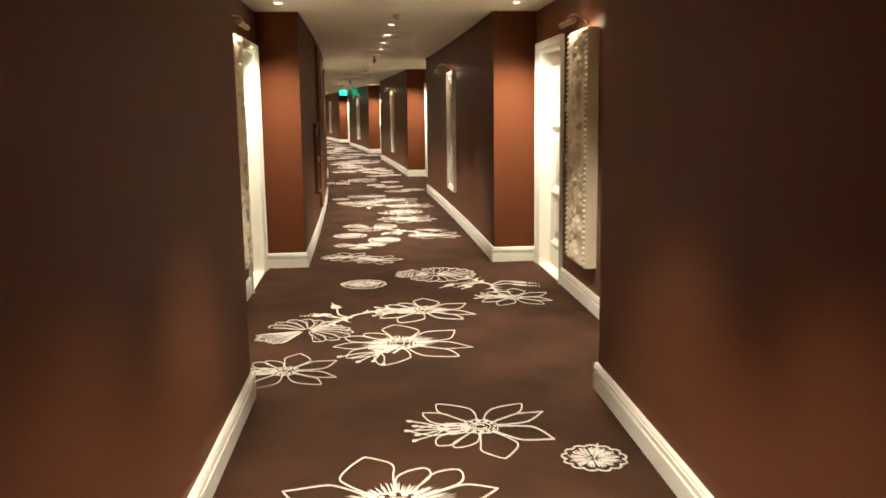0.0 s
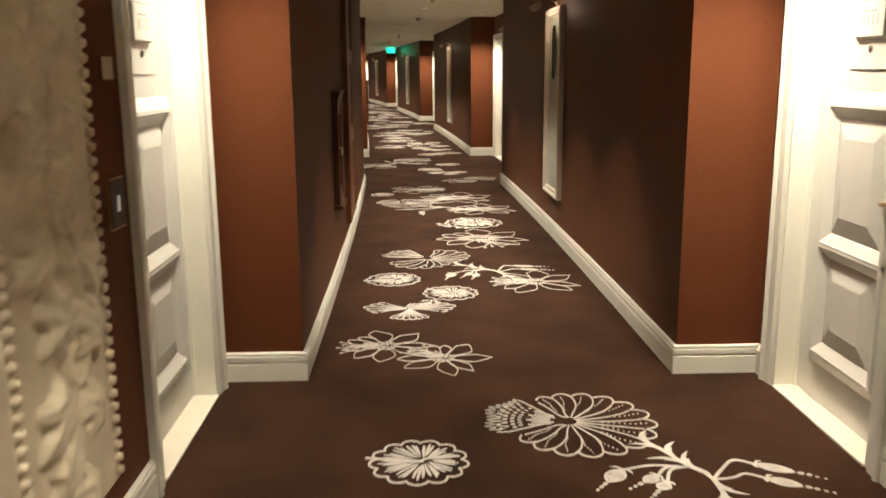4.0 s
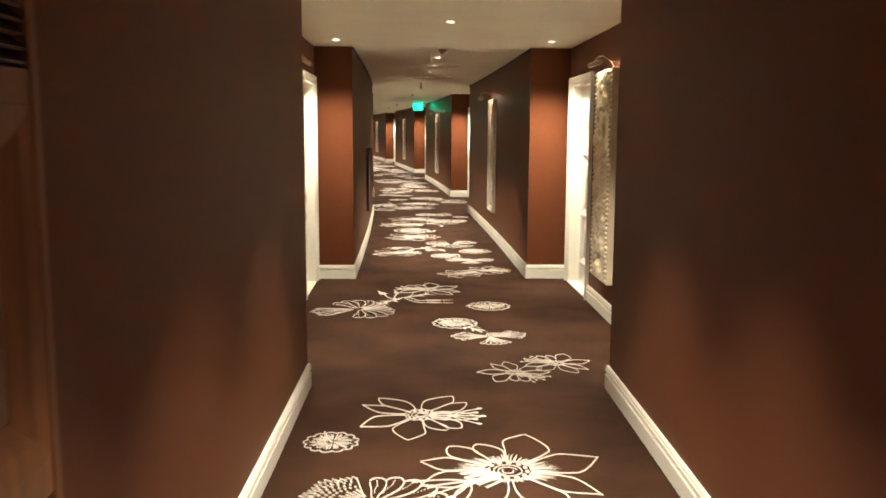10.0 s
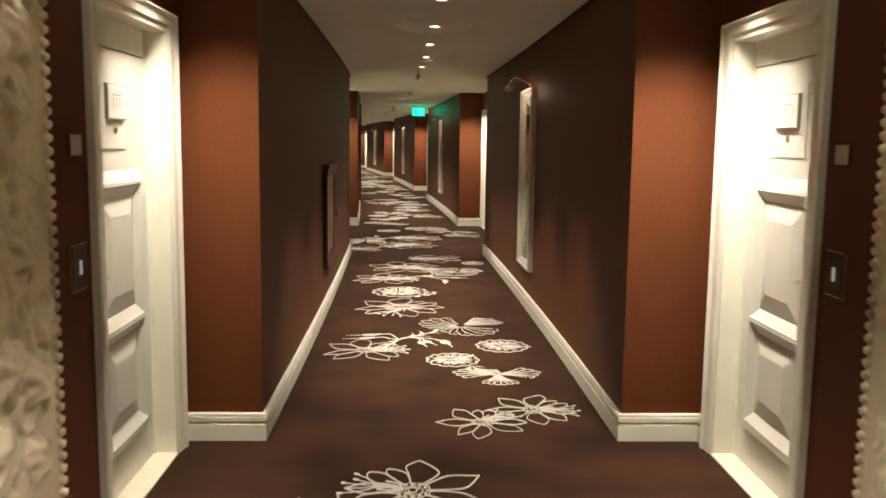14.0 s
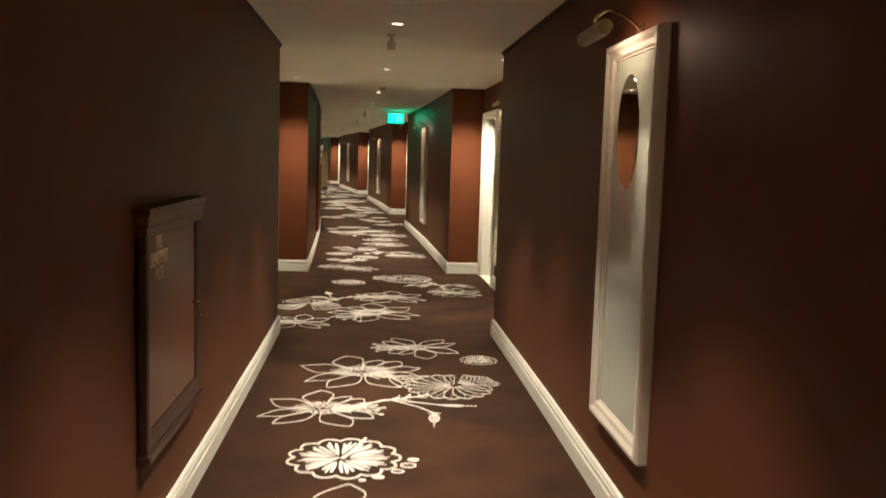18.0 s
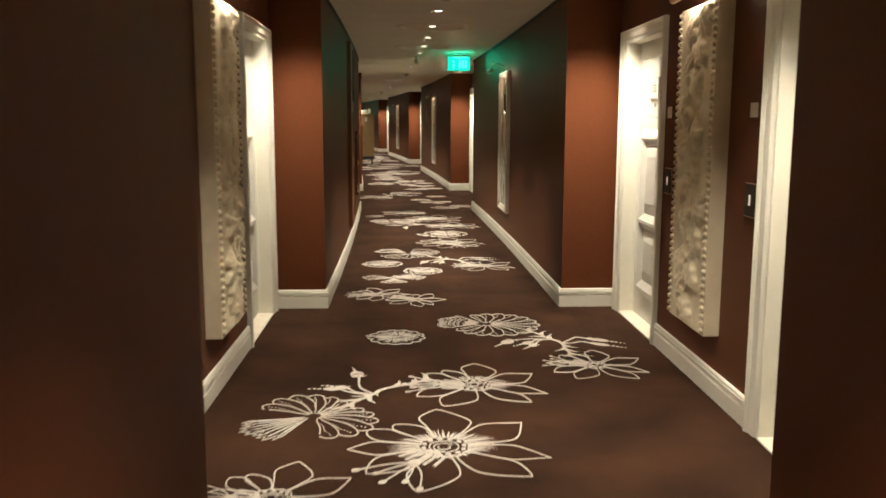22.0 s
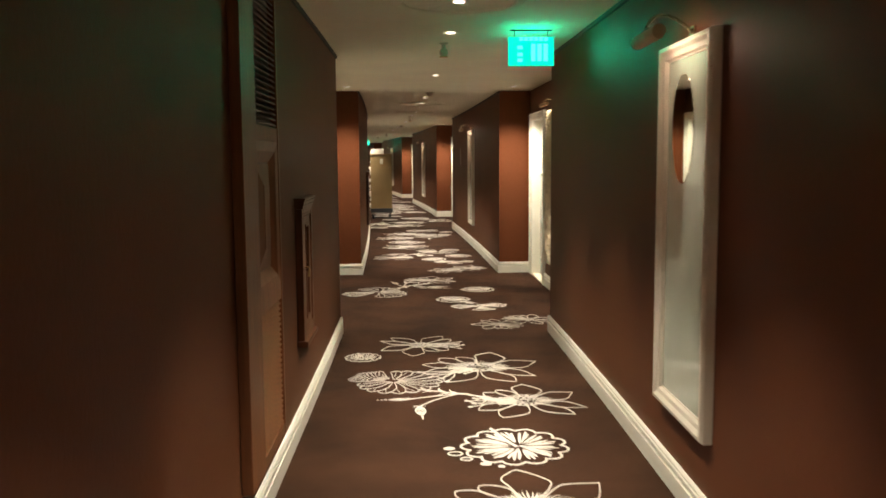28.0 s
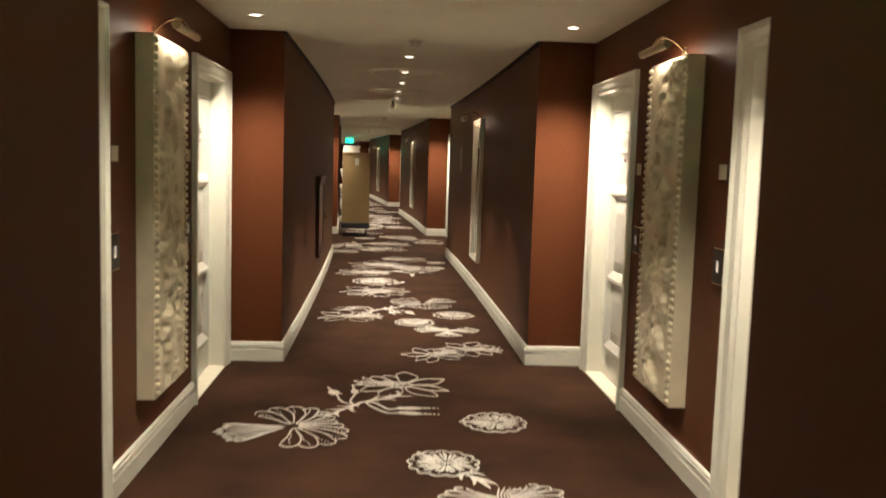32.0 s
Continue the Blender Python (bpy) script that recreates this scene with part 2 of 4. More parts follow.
for k in range(FIRST, LAST + 1):
    o = k * MODULE
    for side, word in ((-1, "left"), (1, "right")):
        w = bmesh.new()
        add_arc_box(w, max(o, S0), o + narrow_end(side), side * HALF, side * OUT, 0, HIGH)
        tagged(finish(f"wall_{word}_narrow_{k + 2}", w, PAPER), "red-brown papered wall of the narrow stretch", "wall", kind="structure")
        start = o - MODULE + narrow_end(side)
        if k > FIRST:
            marks = [start, NEAR_DOOR - GAP + o, NEAR_DOOR + GAP + o, FAR_DOOR - GAP + o, FAR_DOOR + GAP + o, o]
            for a, b in ((0, 1), (2, 3), (4, 5)):
                w = bmesh.new()
                add_arc_box(w, marks[a], marks[b], side * BAY[side], side * OUT, 0, HIGH)
                tagged(finish(f"wall_{word}_bay_{k + 2}", w, PAPER), "red-brown papered wall of a door bay", "wall", kind="structure")
            for a, b in ((1, 2), (3, 4)):
                w = bmesh.new()
                add_arc_box(w, marks[a] + 0.0005, marks[b] - 0.0005, side * BAY[side], side * OUT, DOOR_H, HIGH)
                tagged(finish(f"wall_{word}_lintel_{k + 2}", w, PAPER), "red-brown papered wall over a door", "wall", kind="structure")
for s, word in ((S0 - 0.1, "start"), (S1 + 0.1, "end")):
    w = bmesh.new()
    add_arc_box(w, s - 0.1, s + 0.1, -OUT, OUT, 0, HIGH)
    tagged(finish(f"wall_{word}", w, PAPER), "red-brown papered wall closing the corridor", "wall", kind="structure")

SKIRTING = ((0.0, 0.0), (0.021, 0.0), (0.022, 0.091), (0.006, 0.094), (0.005, 0.103), (0.021, 0.106), (0.022, 0.128), (0.016, 0.131), (0.015, 0.136), (0.019, 0.138), (0.018, 0.145), (0.010, SKIRT), (0.0, SKIRT))


def skirting_run(bm, path):
    """The moulding along (s, n, out_s, out_n) corners; out is the way into the room with mitres."""
    loops = [[bm.verts.new(arc(s + d * os, n + d * on, z + 0.001)) for d, z in SKIRTING] for s, n, os, on in path]
    for a, b in zip(loops, loops[1:]):
        for i in range(len(SKIRTING) - 1):
            bm.faces.new((a[i], a[i + 1], b[i + 1], b[i]))
    for l in (loops[0], loops[-1]):
        bm.faces.new(l)


def span(s0, s1):
    steps = max(1, round((s1 - s0) / 1.2))
    return [s0 + (s1 - s0) * i / steps for i in range(steps + 1)]


CASE = 0.110              # width of a door casing
for k in range(FIRST, LAST + 1):
    o = k * MODULE
    for side in (-1, 1):
        b = bmesh.new()
        e0, e1 = o, o + narrow_end(side)
        door_far = o + FAR_DOOR + GAP + CASE
        path = [(door_far, side * BAY[side], 0, -side), (e0, side * BAY[side], -1, -side), (e0, side * HALF, -1, -side)]
        path += [(s, side * HALF, 0, -side) for s in span(e0, e1)[1:-1]]
        path += [(e1, side * HALF, 1, -side), (e1, side * BAY[side], 1, -side), (o + MODULE + NEAR_DOOR - GAP - CASE, side * BAY[side], 0, -side)]
        if k == LAST:
            path = path[:-2]
        skirting_run(b, path)
        tagged(finish("baseboard", b, WHITE), "cream painted moulded baseboard along the papered wall", "baseboard", kind="structure")
        b = bmesh.new()
        skirting_run(b, [(o + NEAR_DOOR + GAP + CASE, side * BAY[side], 0, -side), (o + ART, side * BAY[side], 0, -side), (o + FAR_DOOR - GAP - CASE, side * BAY[side], 0, -side)])
        tagged(finish("baseboard", b, WHITE), "cream painted moulded baseboard between two doors", "baseboard", kind="structure")
        b = bmesh.new()
        add_arc_box(b, e0 - 0.012, e1 + 0.012, side * (HALF - 0.014), side * (HALF + 0.01), HIGH - 0.032, HIGH - 0.004)
        tagged(finish("trim", b, DARK), "thin dark shadow trim under the ceiling", "trim", kind="structure")


# ---- doors ----
def letters(word, size, wide, at):
    """Raised capitals of a given height and width on a wall thing, reading along the walk on the inner wall."""
    text = bpy.data.curves.new("lettering", "FONT")
    text.body, text.size, text.extrude, text.align_x, text.align_y = word, size, 0.001, "CENTER", "CENTER"
    tmp = new("lettering", text)
    me = bpy.data.meshes.new_from_object(tmp.evaluated_get(bpy.context.evaluated_depsgraph_get()))
    bpy.data.objects.remove(tmp)
    bm = bmesh.new()
    bm.from_mesh(me)
    bpy.data.meshes.remove(me)
    xs = [v.co.x for v in bm.verts]
    k = wide / (max(xs) - min(xs))
    mid = (max(xs) + min(xs)) / 2
    for v in bm.verts:
        v.co = Vector((at[0] - v.co.z, at[1] - (v.co.x - mid) * k, at[2] + v.co.y))
    return bm


def make_door(m, latch, number):
    d = thing("door", m, "closed white panelled guest-room door in a moulded casing", "door", "guest-room doors", "structure")
    bm = bmesh.new()
    outer = GAP + CASE
    prof = ((0.0, 0.0), (0.0, -0.030), (0.012, -0.036), (0.022, -0.036), (0.026, -0.030), (0.034, -0.030), (0.040, -0.024), (0.092, -0.020), (0.104, -0.012), (CASE, -0.010), (CASE, 0.0))
    loops = []
    top = 2.172
    for q, x in prof:
        loops.append([bm.verts.new((x - 0.001, y, z)) for y, z in ((-outer + q, 0.0), (-outer + q, top - q * 0.66), (outer - q, top - q * 0.66), (outer - q, 0.0))])
    for a, b in zip(loops, loops[1:]):
        for i in range(3):
            bm.faces.new((a[i], a[i + 1], b[i + 1], b[i]))
    part("door_casing", bm, WHITE, d)
    bm = bmesh.new()
    for y0, y1 in ((-GAP, -GAP + 0.02), (GAP - 0.02, GAP)):
        add_box(bm, -0.008, 0.19, y0, y1, 0, DOOR_H)
    add_box(bm, -0.008, 0.19, -GAP + 0.02, GAP - 0.02, DOOR_H - 0.02, DOOR_H)
    add_box(bm, 0.085, 0.10, -GAP + 0.02, -GAP + 0.032, 0, DOOR_H - 0.02)
    add_box(bm, 0.085, 0.10, GAP - 0.032, GAP - 0.02, 0, DOOR_H - 0.02)
    add_box(bm, 0.094, 0.15, -GAP + 0.0325, GAP - 0.0325, LEAF_H, DOOR_H - 0.0205)
    part("door_jamb", bm, WHITE, d)
    leaf = part("leaf", box(0.10, 0.145, -GAP + 0.022, GAP - 0.022, 0.012, LEAF_H - 0.004, 0.003), LEAF, d)
    part("threshold", box(-0.018, 0.13, -GAP + 0.02, GAP - 0.02, 0.0, 0.011, 0.003), STONE, d, "pale stone threshold strip")
    w = 0.32
    for z0, z1 in ((0.19, 0.812), (0.700, 1.440)):
        bm = bmesh.new()
        frame_loop(bm, -w, w, z0, z1, ((0.0, 0.1), (0.050, 0.071), (0.066, 0.069), (0.072, 0.074), (0.112, 0.096), (0.115, 0.1)))
        part("panel_moulding", bm, LEAF, leaf)
        bm = bmesh.new()
        frame_loop(bm, -w + 0.115, w - 0.115, z0 + 0.115, z1 - 0.115, ((0.0, 0.1), (0.0, 0.098), (0.085, 0.079), (0.090, 0.1)))
        add_box(bm, 0.080, 0.1, -w + 0.199, w - 0.199, z0 + 0.199, z1 - 0.199)
        part("raised_panel", bm, LEAF, leaf)
    part("upper_field", box(0.094, 0.1, -0.165, 0.165, 1.532, 1.850, 0.002), LEAF, leaf)
    plate = part("number_plate", box(0.078, 0.094, -0.105, 0.105, 1.662, 1.802, 0.002), PLATE, leaf, "white number plate with a dark edge")
    bm = bmesh.new()
    frame_loop(bm, -0.109, 0.109, 1.656, 1.806, ((0.0, 0.094), (0.0, 0.080), (0.004, 0.080), (0.004, 0.094)))
    part("plate_edge", bm, FAINT, plate)
    if number:
        part("door_number", letters(number, 0.078, 0.125, (0.0775, 0.004, 1.726)), FAINT, plate, "thin grey door number")
        part("number_bar", box(0.0762, 0.0778, -0.050, 0.050, 1.768, 1.771), FAINT, plate)
    else:
        part("number_bar", box(0.0762, 0.0778, -0.055, 0.055, 1.758, 1.763), FAINT, plate)
        for y in (0.054, 0.018, -0.018, -0.054):
            part("worn_digit", box(0.0762, 0.0778, y - 0.010, y - 0.006, 1.702, 1.750), FAINT, plate, "faint unreadable digit")
    bm = lathe(((0.016, 0), (0.016, 0.004), (0.011, 0.008), (0.008, 0.006)), 16)
    bmesh.ops.transform(bm, matrix=Matrix.Translation((0.094, 0, 1.612)) @ Matrix.Rotation(radians(-90), 4, "Y"), verts=bm.verts)
    part("peephole", bm, CHROME, leaf)
    y = latch * 0.36
    bm = box(0.052, 0.1, y - 0.026, y + 0.026, 1.172, 1.236, 0.007)
    lock = part("card_lock", bm, PLATE, leaf, "white electronic card lock")
    part("lock_slot", box(0.0505, 0.053, y - 0.014, y + 0.014, 1.206, 1.213), BLACK, lock)
    bm = lathe(((0.026, 0), (0.026, 0.006), (0.020, 0.010), (0.010, 0.012), (0.010, 0.045)), 20)
    bmesh.ops.transform(bm, matrix=Matrix.Translation((0.1, y, 1.02)) @ Matrix.Rotation(radians(-90), 4, "Y"), verts=bm.verts)
    add_rod(bm, [(0.055, y, 1.02), (0.052, y - latch * 0.03, 1.022), (0.053, y - latch * 0.08, 1.018), (0.058, y - latch * 0.12, 1.012)], 0.009)
    part("lever_handle", bm, BRASS, leaf, "polished brass lever handle", True)
    return d


near_door = make_door(on_wall(NEAR_DOOR, 1, BAY[1]), 1, "")
far_door = make_door(on_wall(FAR_DOOR, 1, BAY[1]), -1, "")
make_door(on_wall(2 * MODULE + FAR_DOOR, 1, BAY[1]), -1, "5752")


# ---- carved relief panel ----
def relief_mesh():
    """Beads down both edges apart, a field of scrolling stems, roses and leaves in low relief."""
    ny, nz = 72, 190
    y = np.linspace(-0.262, 0.262, ny)[None, :]
    z = np.linspace(0.375, 2.10, nz)[:, None]
    rng = np.random.default_rng(7)
    stem = 0.12 * np.sin(z * 5.4)
    h = 0.020 * np.exp(-((y - stem) / 0.020) ** 2)
    for j in range(17):
        zc = 0.43 + 1.62 * j / 16
        side = 1 if j % 2 else -1
        yc = 0.12 * math.sin(zc * 5.4) * 0.5 + side * 0.105 + rng.uniform(-0.02, 0.02)
        dy, dz = y - yc, z - zc
        a = math.pi / 2 + side * rng.uniform(0.4, 1.3) + (math.pi if rng.random() < 0.4 else 0)
        if j in (5, 11, 16):
            rr, th = np.hypot(dy, dz), np.arctan2(dz, dy)
            for r, n, high in ((0.115, 6, 0.030), (0.075, 5, 0.042), (0.038, 4, 0.052)):
                lobe = r * (0.80 + 0.20 * np.cos(n * th + a + 9 * r))
                h = np.maximum(h, high * np.clip(1 - (rr / lobe) ** 4, 0, 1) ** 0.5 * (0.72 + 0.28 * rr / r))
            continue
        for turn, r in ((0.0, 0.125), (0.75, 0.090), (-0.75, 0.090)):
            b = a + turn
            u, v = dy * math.cos(b) + dz * math.sin(b), -dy * math.sin(b) + dz * math.cos(b)
            u = u - 0.45 * r
            v = v - side * 2.6 * u * u
            scallop = 0.40 * r * (1 + 0.16 * np.cos(u * 95))
            inside = np.clip(1 - (u / r) ** 2 - (v / scallop) ** 2, 0, 1)
            h = np.maximum(h, 0.040 * inside ** 0.55 * (0.70 + 0.30 * np.clip(np.abs(v) / (0.2 * r), 0, 1)))
        ring = np.hypot(dy + side * 0.10, dz - 0.06)
        h = np.maximum(h, 0.022 * np.exp(-((ring - 0.050) / 0.013) ** 2))
    edge = np.minimum(1, (0.262 - np.abs(y)) / 0.02) + 0 * z
    h = h * np.clip(edge, 0, 1)
    verts = [(-0.0905 - 1.12 * float(h[i, j]), float(y[0, j]), float(z[i, 0])) for i in range(nz) for j in range(ny)]
    faces = [(i * ny + j, i * ny + j + 1, (i + 1) * ny + j + 1, (i + 1) * ny + j) for i in range(nz - 1) for j in range(ny - 1)]
    me = bpy.data.meshes.new("relief_carving")
    me.from_pydata(verts, [], faces)
    me.materials.append(CARVED)
    for p in me.polygons:
        p.use_smooth = True
    return me


def make_carved_panel(m):
    t = thing("carved_panel", m, "tall thick cream carved relief panel of roses with beaded edges", "wall art", "carved panels")
    part("backing", box(-0.090, 0.0, -0.300, 0.300, 0.350, 2.125, 0.005), CARVED, t)
    ob = new("relief_carving", relief_mesh())
    ob.parent = t
    for y in (-0.281, 0.281):
        bm = bmesh.new()
        n = 44
        for i in range(n):
            z = 0.36 + (2.115 - 0.36) * (i + 0.5) / n
            vs = bmesh.ops.create_icosphere(bm, subdivisions=1, radius=0.0190)["verts"]
            for v in vs:
                v.co = Vector((-0.094 + v.co.x * 0.9, y + v.co.y, z + v.co.z * 0.93))
        part("beaded_edge", bm, CARVED, t, "", True)
    return t


def make_picture_light(m, reach, length, group, r, drop=0.0):
    """A brass tube lamp on a bent arm above what it lights; local z = 0 at the foot of the arm."""
    t = thing("picture_light", m, "lit polished metal picture light on a bent arm", "wall lamp", group)
    bm = bmesh.new()
    add_box(bm, -0.012, 0.0, -0.03, 0.03, -0.03, 0.03, 0.003)
    part("wall_plate", bm, POLISHED, t)
    pts = [(-0.006 - reach * math.sin(a) ** 1.2, 0, 0.075 * math.sin(2 * a) if a < 1.2 else 0.075 * math.sin(2.4) * (1 - (a - 1.2) / 0.6)) for a in [i * 0.1571 for i in range(11)]]
    part("arm", add_rod(bmesh.new(), pts, 0.007), POLISHED, t, "", True)
    bm = bmesh.new()
    steps = 24
    ring = [(math.cos(a), math.sin(a)) for a in [radians(5 + 290 * i / steps) for i in range(steps + 1)]]
    outer = [[bm.verts.new((-reach + r * c, y, 0.012 - drop + r * s)) for c, s in ring] for y in (-length / 2, length / 2)]
    inner = [[bm.verts.new((-reach + (r - 0.003) * c, y, 0.012 - drop + (r - 0.003) * s)) for c, s in ring] for y in (-length / 2, length / 2)]
    for rows in (outer, inner):
        for i in range(steps):
            bm.faces.new((rows[0][i], rows[0][i + 1], rows[1][i + 1], rows[1][i]))
    for i in (0, steps):
        bm.faces.new((outer[0][i], outer[1][i], inner[1][i], inner[0][i]))
    for q in (0, 1):
        bm.faces.new(outer[q])
    shade = part("shade", bm, BRONZE, t, "brushed brass tube shade")
    part("lamp_tube", add_rod(bmesh.new(), [(-reach, -length / 2 + 0.02, 0.012 - drop), (-reach, length / 2 - 0.02, 0.012 - drop)], 0.009), BULB, shade, "lit warm tube")
    return t


def lamp(m, energy, cone, blend, radius, name="spot_lamp"):
    l = bpy.data.lights.new(name, "SPOT")
    l.energy, l.spot_size, l.spot_blend, l.shadow_soft_size, l.color = energy, radians(cone), blend, radius, WARM
    ob = new(name, l)
    ob.matrix_basis = m
    return ob


def spot_at(eye, target, energy, cone, blend=0.6, radius=0.03):
    return lamp(look(eye, target), energy, cone, blend, radius)


def tube_at(eye, target, energy, length, colour=WARM):
    """The light of a tube lamp lying along the wall."""
    l = bpy.data.lights.new("tube_lamp", "AREA")
    l.shape, l.size, l.size_y, l.energy, l.color = "RECTANGLE", length, 0.016, energy, colour
    ob = new("tube_lamp", l)
    way = (Vector(target) - Vector(eye)).normalized()
    along = way.cross(Vector((0, 0, 1))).normalized()
    up = along.cross(way)
    ob.matrix_basis = Matrix.Translation(Vector(eye) + way * 0.012) @ Matrix((along, up, -way)).transposed().to_4x4()
    return ob


# ---- wall plates beside the doors ----
def make_plaque(m):
    t = thing("wall_plaque", m, "small pale grey plate on the papered wall beside a door", "plaque", "door plaques")
    part("plate", box(-0.012, 0.0, -0.05, 0.05, 1.516, 1.590, 0.002), PALE, t)
    part("rim", frame_loop(bmesh.new(), -0.052, 0.052, 1.514, 1.592, ((0, 0), (0, -0.014), (0.004, -0.014), (0.004, 0.0))), CHROME, t)
    return t


def make_bell(m):
    t = thing("doorbell_panel", m, "dark glass doorbell panel with a lit slot beside a door", "doorbell", "doorbells")
    body = part("plate", box(-0.012, 0.0, -0.062, 0.062, 1.040, 1.198, 0.002), BLACK, t)
    part("rim", frame_loop(bmesh.new(), -0.066, 0.066, 1.036, 1.202, ((0, 0), (0, -0.009), (0.005, -0.009), (0.005, 0.0))), BRASS, t)
    part("lit_slot", box(-0.0145, -0.012, -0.010, 0.010, 1.093, 1.145), SLOT, body, "lit white slot")
    return t


panel = make_carved_panel(on_wall(ART, 1, BAY[1]))
lamp_art = make_picture_light(on_wall(ART, 1, BAY[1], 2.165), 0.17, 0.44, "picture lights", 0.021)
plaque = make_plaque(on_wall(-2.69, 1, BAY[1]))
bell = make_bell(on_wall(-2.69, 1, BAY[1]))

for k in range(FIRST + 1, LAST + 1):
    o = k * MODULE
    for side in (-1, 1):
        if (k, side) != (0, 1):
            a, b = (near_door, far_door) if side > 0 else (far_door, near_door)
            copy_thing(a, on_wall(o + NEAR_DOOR, side, BAY[side]))
            if (k, side) != (2, 1):
                copy_thing(b, on_wall(o + FAR_DOOR, side, BAY[side]))
            copy_thing(panel, on_wall(o + ART, side, BAY[side]))
            copy_thing(lamp_art, on_wall(o + ART, side, BAY[side], 2.165))
            copy_thing(plaque, on_wall(o - 2.69, side, BAY[side]))
            copy_thing(bell, on_wall(o - 2.69, side, BAY[side]))
        copy_thing(plaque, on_wall(o - 1.35, side, BAY[side]))
        copy_thing(bell, on_wall(o - 1.35, side, BAY[side]))
        tube_at(arc(o + ART, side * (BAY[side] - 0.17), 2.177), arc(o + ART, side * (BAY[side] - 0.02), 1.75), E_PICTURE, 0.30)


# ---- framed frosted glass with a mirror oval ----
def make_mirror(m):
    t = thing("framed_mirror", m, "frosted glass panel with a mirror oval in a pale frame", "mirror", "framed mirrors")
    bm = bmesh.new()
    frame_loop(bm, -0.368, 0.368, 0.395, 2.088, ((0.0, 0.0), (0.0, -0.040), (0.008, -0.052), (0.024, -0.054), (0.040, -0.040), (0.060, -0.036), (0.068, -0.024), (0.074, -0.024), (0.074, 0.0)))
    part("frame", bm, SILVER, t, "pale silver-white moulded frame")
    glass = part("frosted_panel", box(-0.018, -0.002, -0.296, 0.296, 0.467, 2.016), FROST, t, "pale green frosted glass")
    bm = bmesh.new()
    rim, face = [], []
    for i in range(48):
        a = i * math.tau / 48
        y, z = 0.07 + 0.155 * math.cos(a), 1.70 + 0.245 * math.sin(a)
        rim.append(bm.verts.new((-0.018, y, z)))
        face.append(bm.verts.new((-0.0205, 0.07 + (y - 0.07) * 0.985, 1.70 + (z - 1.70) * 0.985)))
    bm.faces.new(face)
    for i in range(48):
        bm.faces.new((rim[i], rim[(i + 1) % 48], face[(i + 1) % 48], face[i]))
    part("mirror_oval", bm, MIRROR, glass, "clear mirror oval")
    return t


mirror = make_mirror(on_wall(3.716, 1, HALF))
lamp_mirror = make_picture_light(on_wall(3.716, 1, HALF, 2.112), 0.20, 0.36, "mirror lights", 0.031, 0.030)
for k in range(FIRST, LAST + 1):
    o = k * MODULE + 3.716
    if k:
        copy_thing(mirror, on_wall(o, 1, HALF))
        copy_thing(lamp_mirror, on_wall(o, 1, HALF, 2.112))
    tube_at(arc(o, HALF - 0.190, 2.086), arc(o, HALF - 0.02, 1.95), E_PICTURE * 0.40, 0.32, (1.0, 0.70, 0.50))


# ---- ceiling lights ----
def make_downlight(m):
    t = thing("downlight", m, "small round recessed ceiling downlight, lit", "ceiling light", "downlights")
    part("trim_ring", lathe(((0.036, 0.0), (0.036, -0.002), (0.057, -0.003), (0.060, 0.0)), 28, False), WHITE, t, "", True)
    part("lens", lathe(((0.036, -0.0004), (0.030, -0.0011), (0.006, -0.0014))), BULB, t, "lit lens", True)
    return t


def make_detector(m):
    t = thing("sprinkler_head", m, "small hanging sprinkler head under the ceiling", "sprinkler", "sprinklers")
    part("rose", lathe(((0.036, 0.0), (0.036, -0.006), (0.016, -0.014))), PALE, t, "", True)
    part("stem", lathe(((0.015, -0.012), (0.015, -0.045), (0.032, -0.052), (0.034, -0.090), (0.022, -0.098))), PALE, t, "", True)
    part("deflector", lathe(((0.030, -0.102), (0.036, -0.108), (0.034, -0.114), (0.008, -0.117))), BRASS, t)
    return t


def make_smoke(m):
    t = thing("smoke_detector", m, "white round smoke detector on the ceiling", "smoke detector", "smoke detectors")
    part("base", lathe(((0.052, 0.0), (0.052, -0.012), (0.046, -0.016))), PALE, t, "", True)
    part("head", lathe(((0.040, -0.014), (0.038, -0.034), (0.026, -0.048), (0.006, -0.052))), PALE, t, "", True)
    return t


def make_rosette(m):
    t = thing("ceiling_rosette", m, "round cream plaster rosette with low leaf relief round a light", "ceiling rosette", "ceiling rosettes")
    bm = bmesh.new()
    around, radii = 96, (0.066, 0.075, 0.11, 0.15, 0.19, 0.23, 0.27, 0.30, 0.315, 0.325)
    rings = []
    for r in radii:
        ring = []
        for i in range(around):
            a = i * math.tau / around
            leaf = max(0.0, math.cos(12 * a + 14 * r)) * math.sin(math.pi * min(1.0, max(0.0, (r - 0.08) / 0.23)))
            ring.append(bm.verts.new((r * math.cos(a), r * math.sin(a), -0.002 - 0.008 * leaf)))
        rings.append(ring)
    for p, q in zip(rings, rings[1:]):
        for i in range(around):
            bm.faces.new((p[i], p[(i + 1) % around], q[(i + 1) % around], q[i]))
    part("leaf_relief", bm, PLASTER, t, "", True)
    part("rim", lathe(((0.326, -0.001), (0.328, -0.006), (0.340, -0.013), (0.356, -0.014), (0.366, -0.008), (0.374, -0.009), (0.384, -0.005), (0.388, 0.0)), 64, False), PLASTER, t, "", True)
    return t


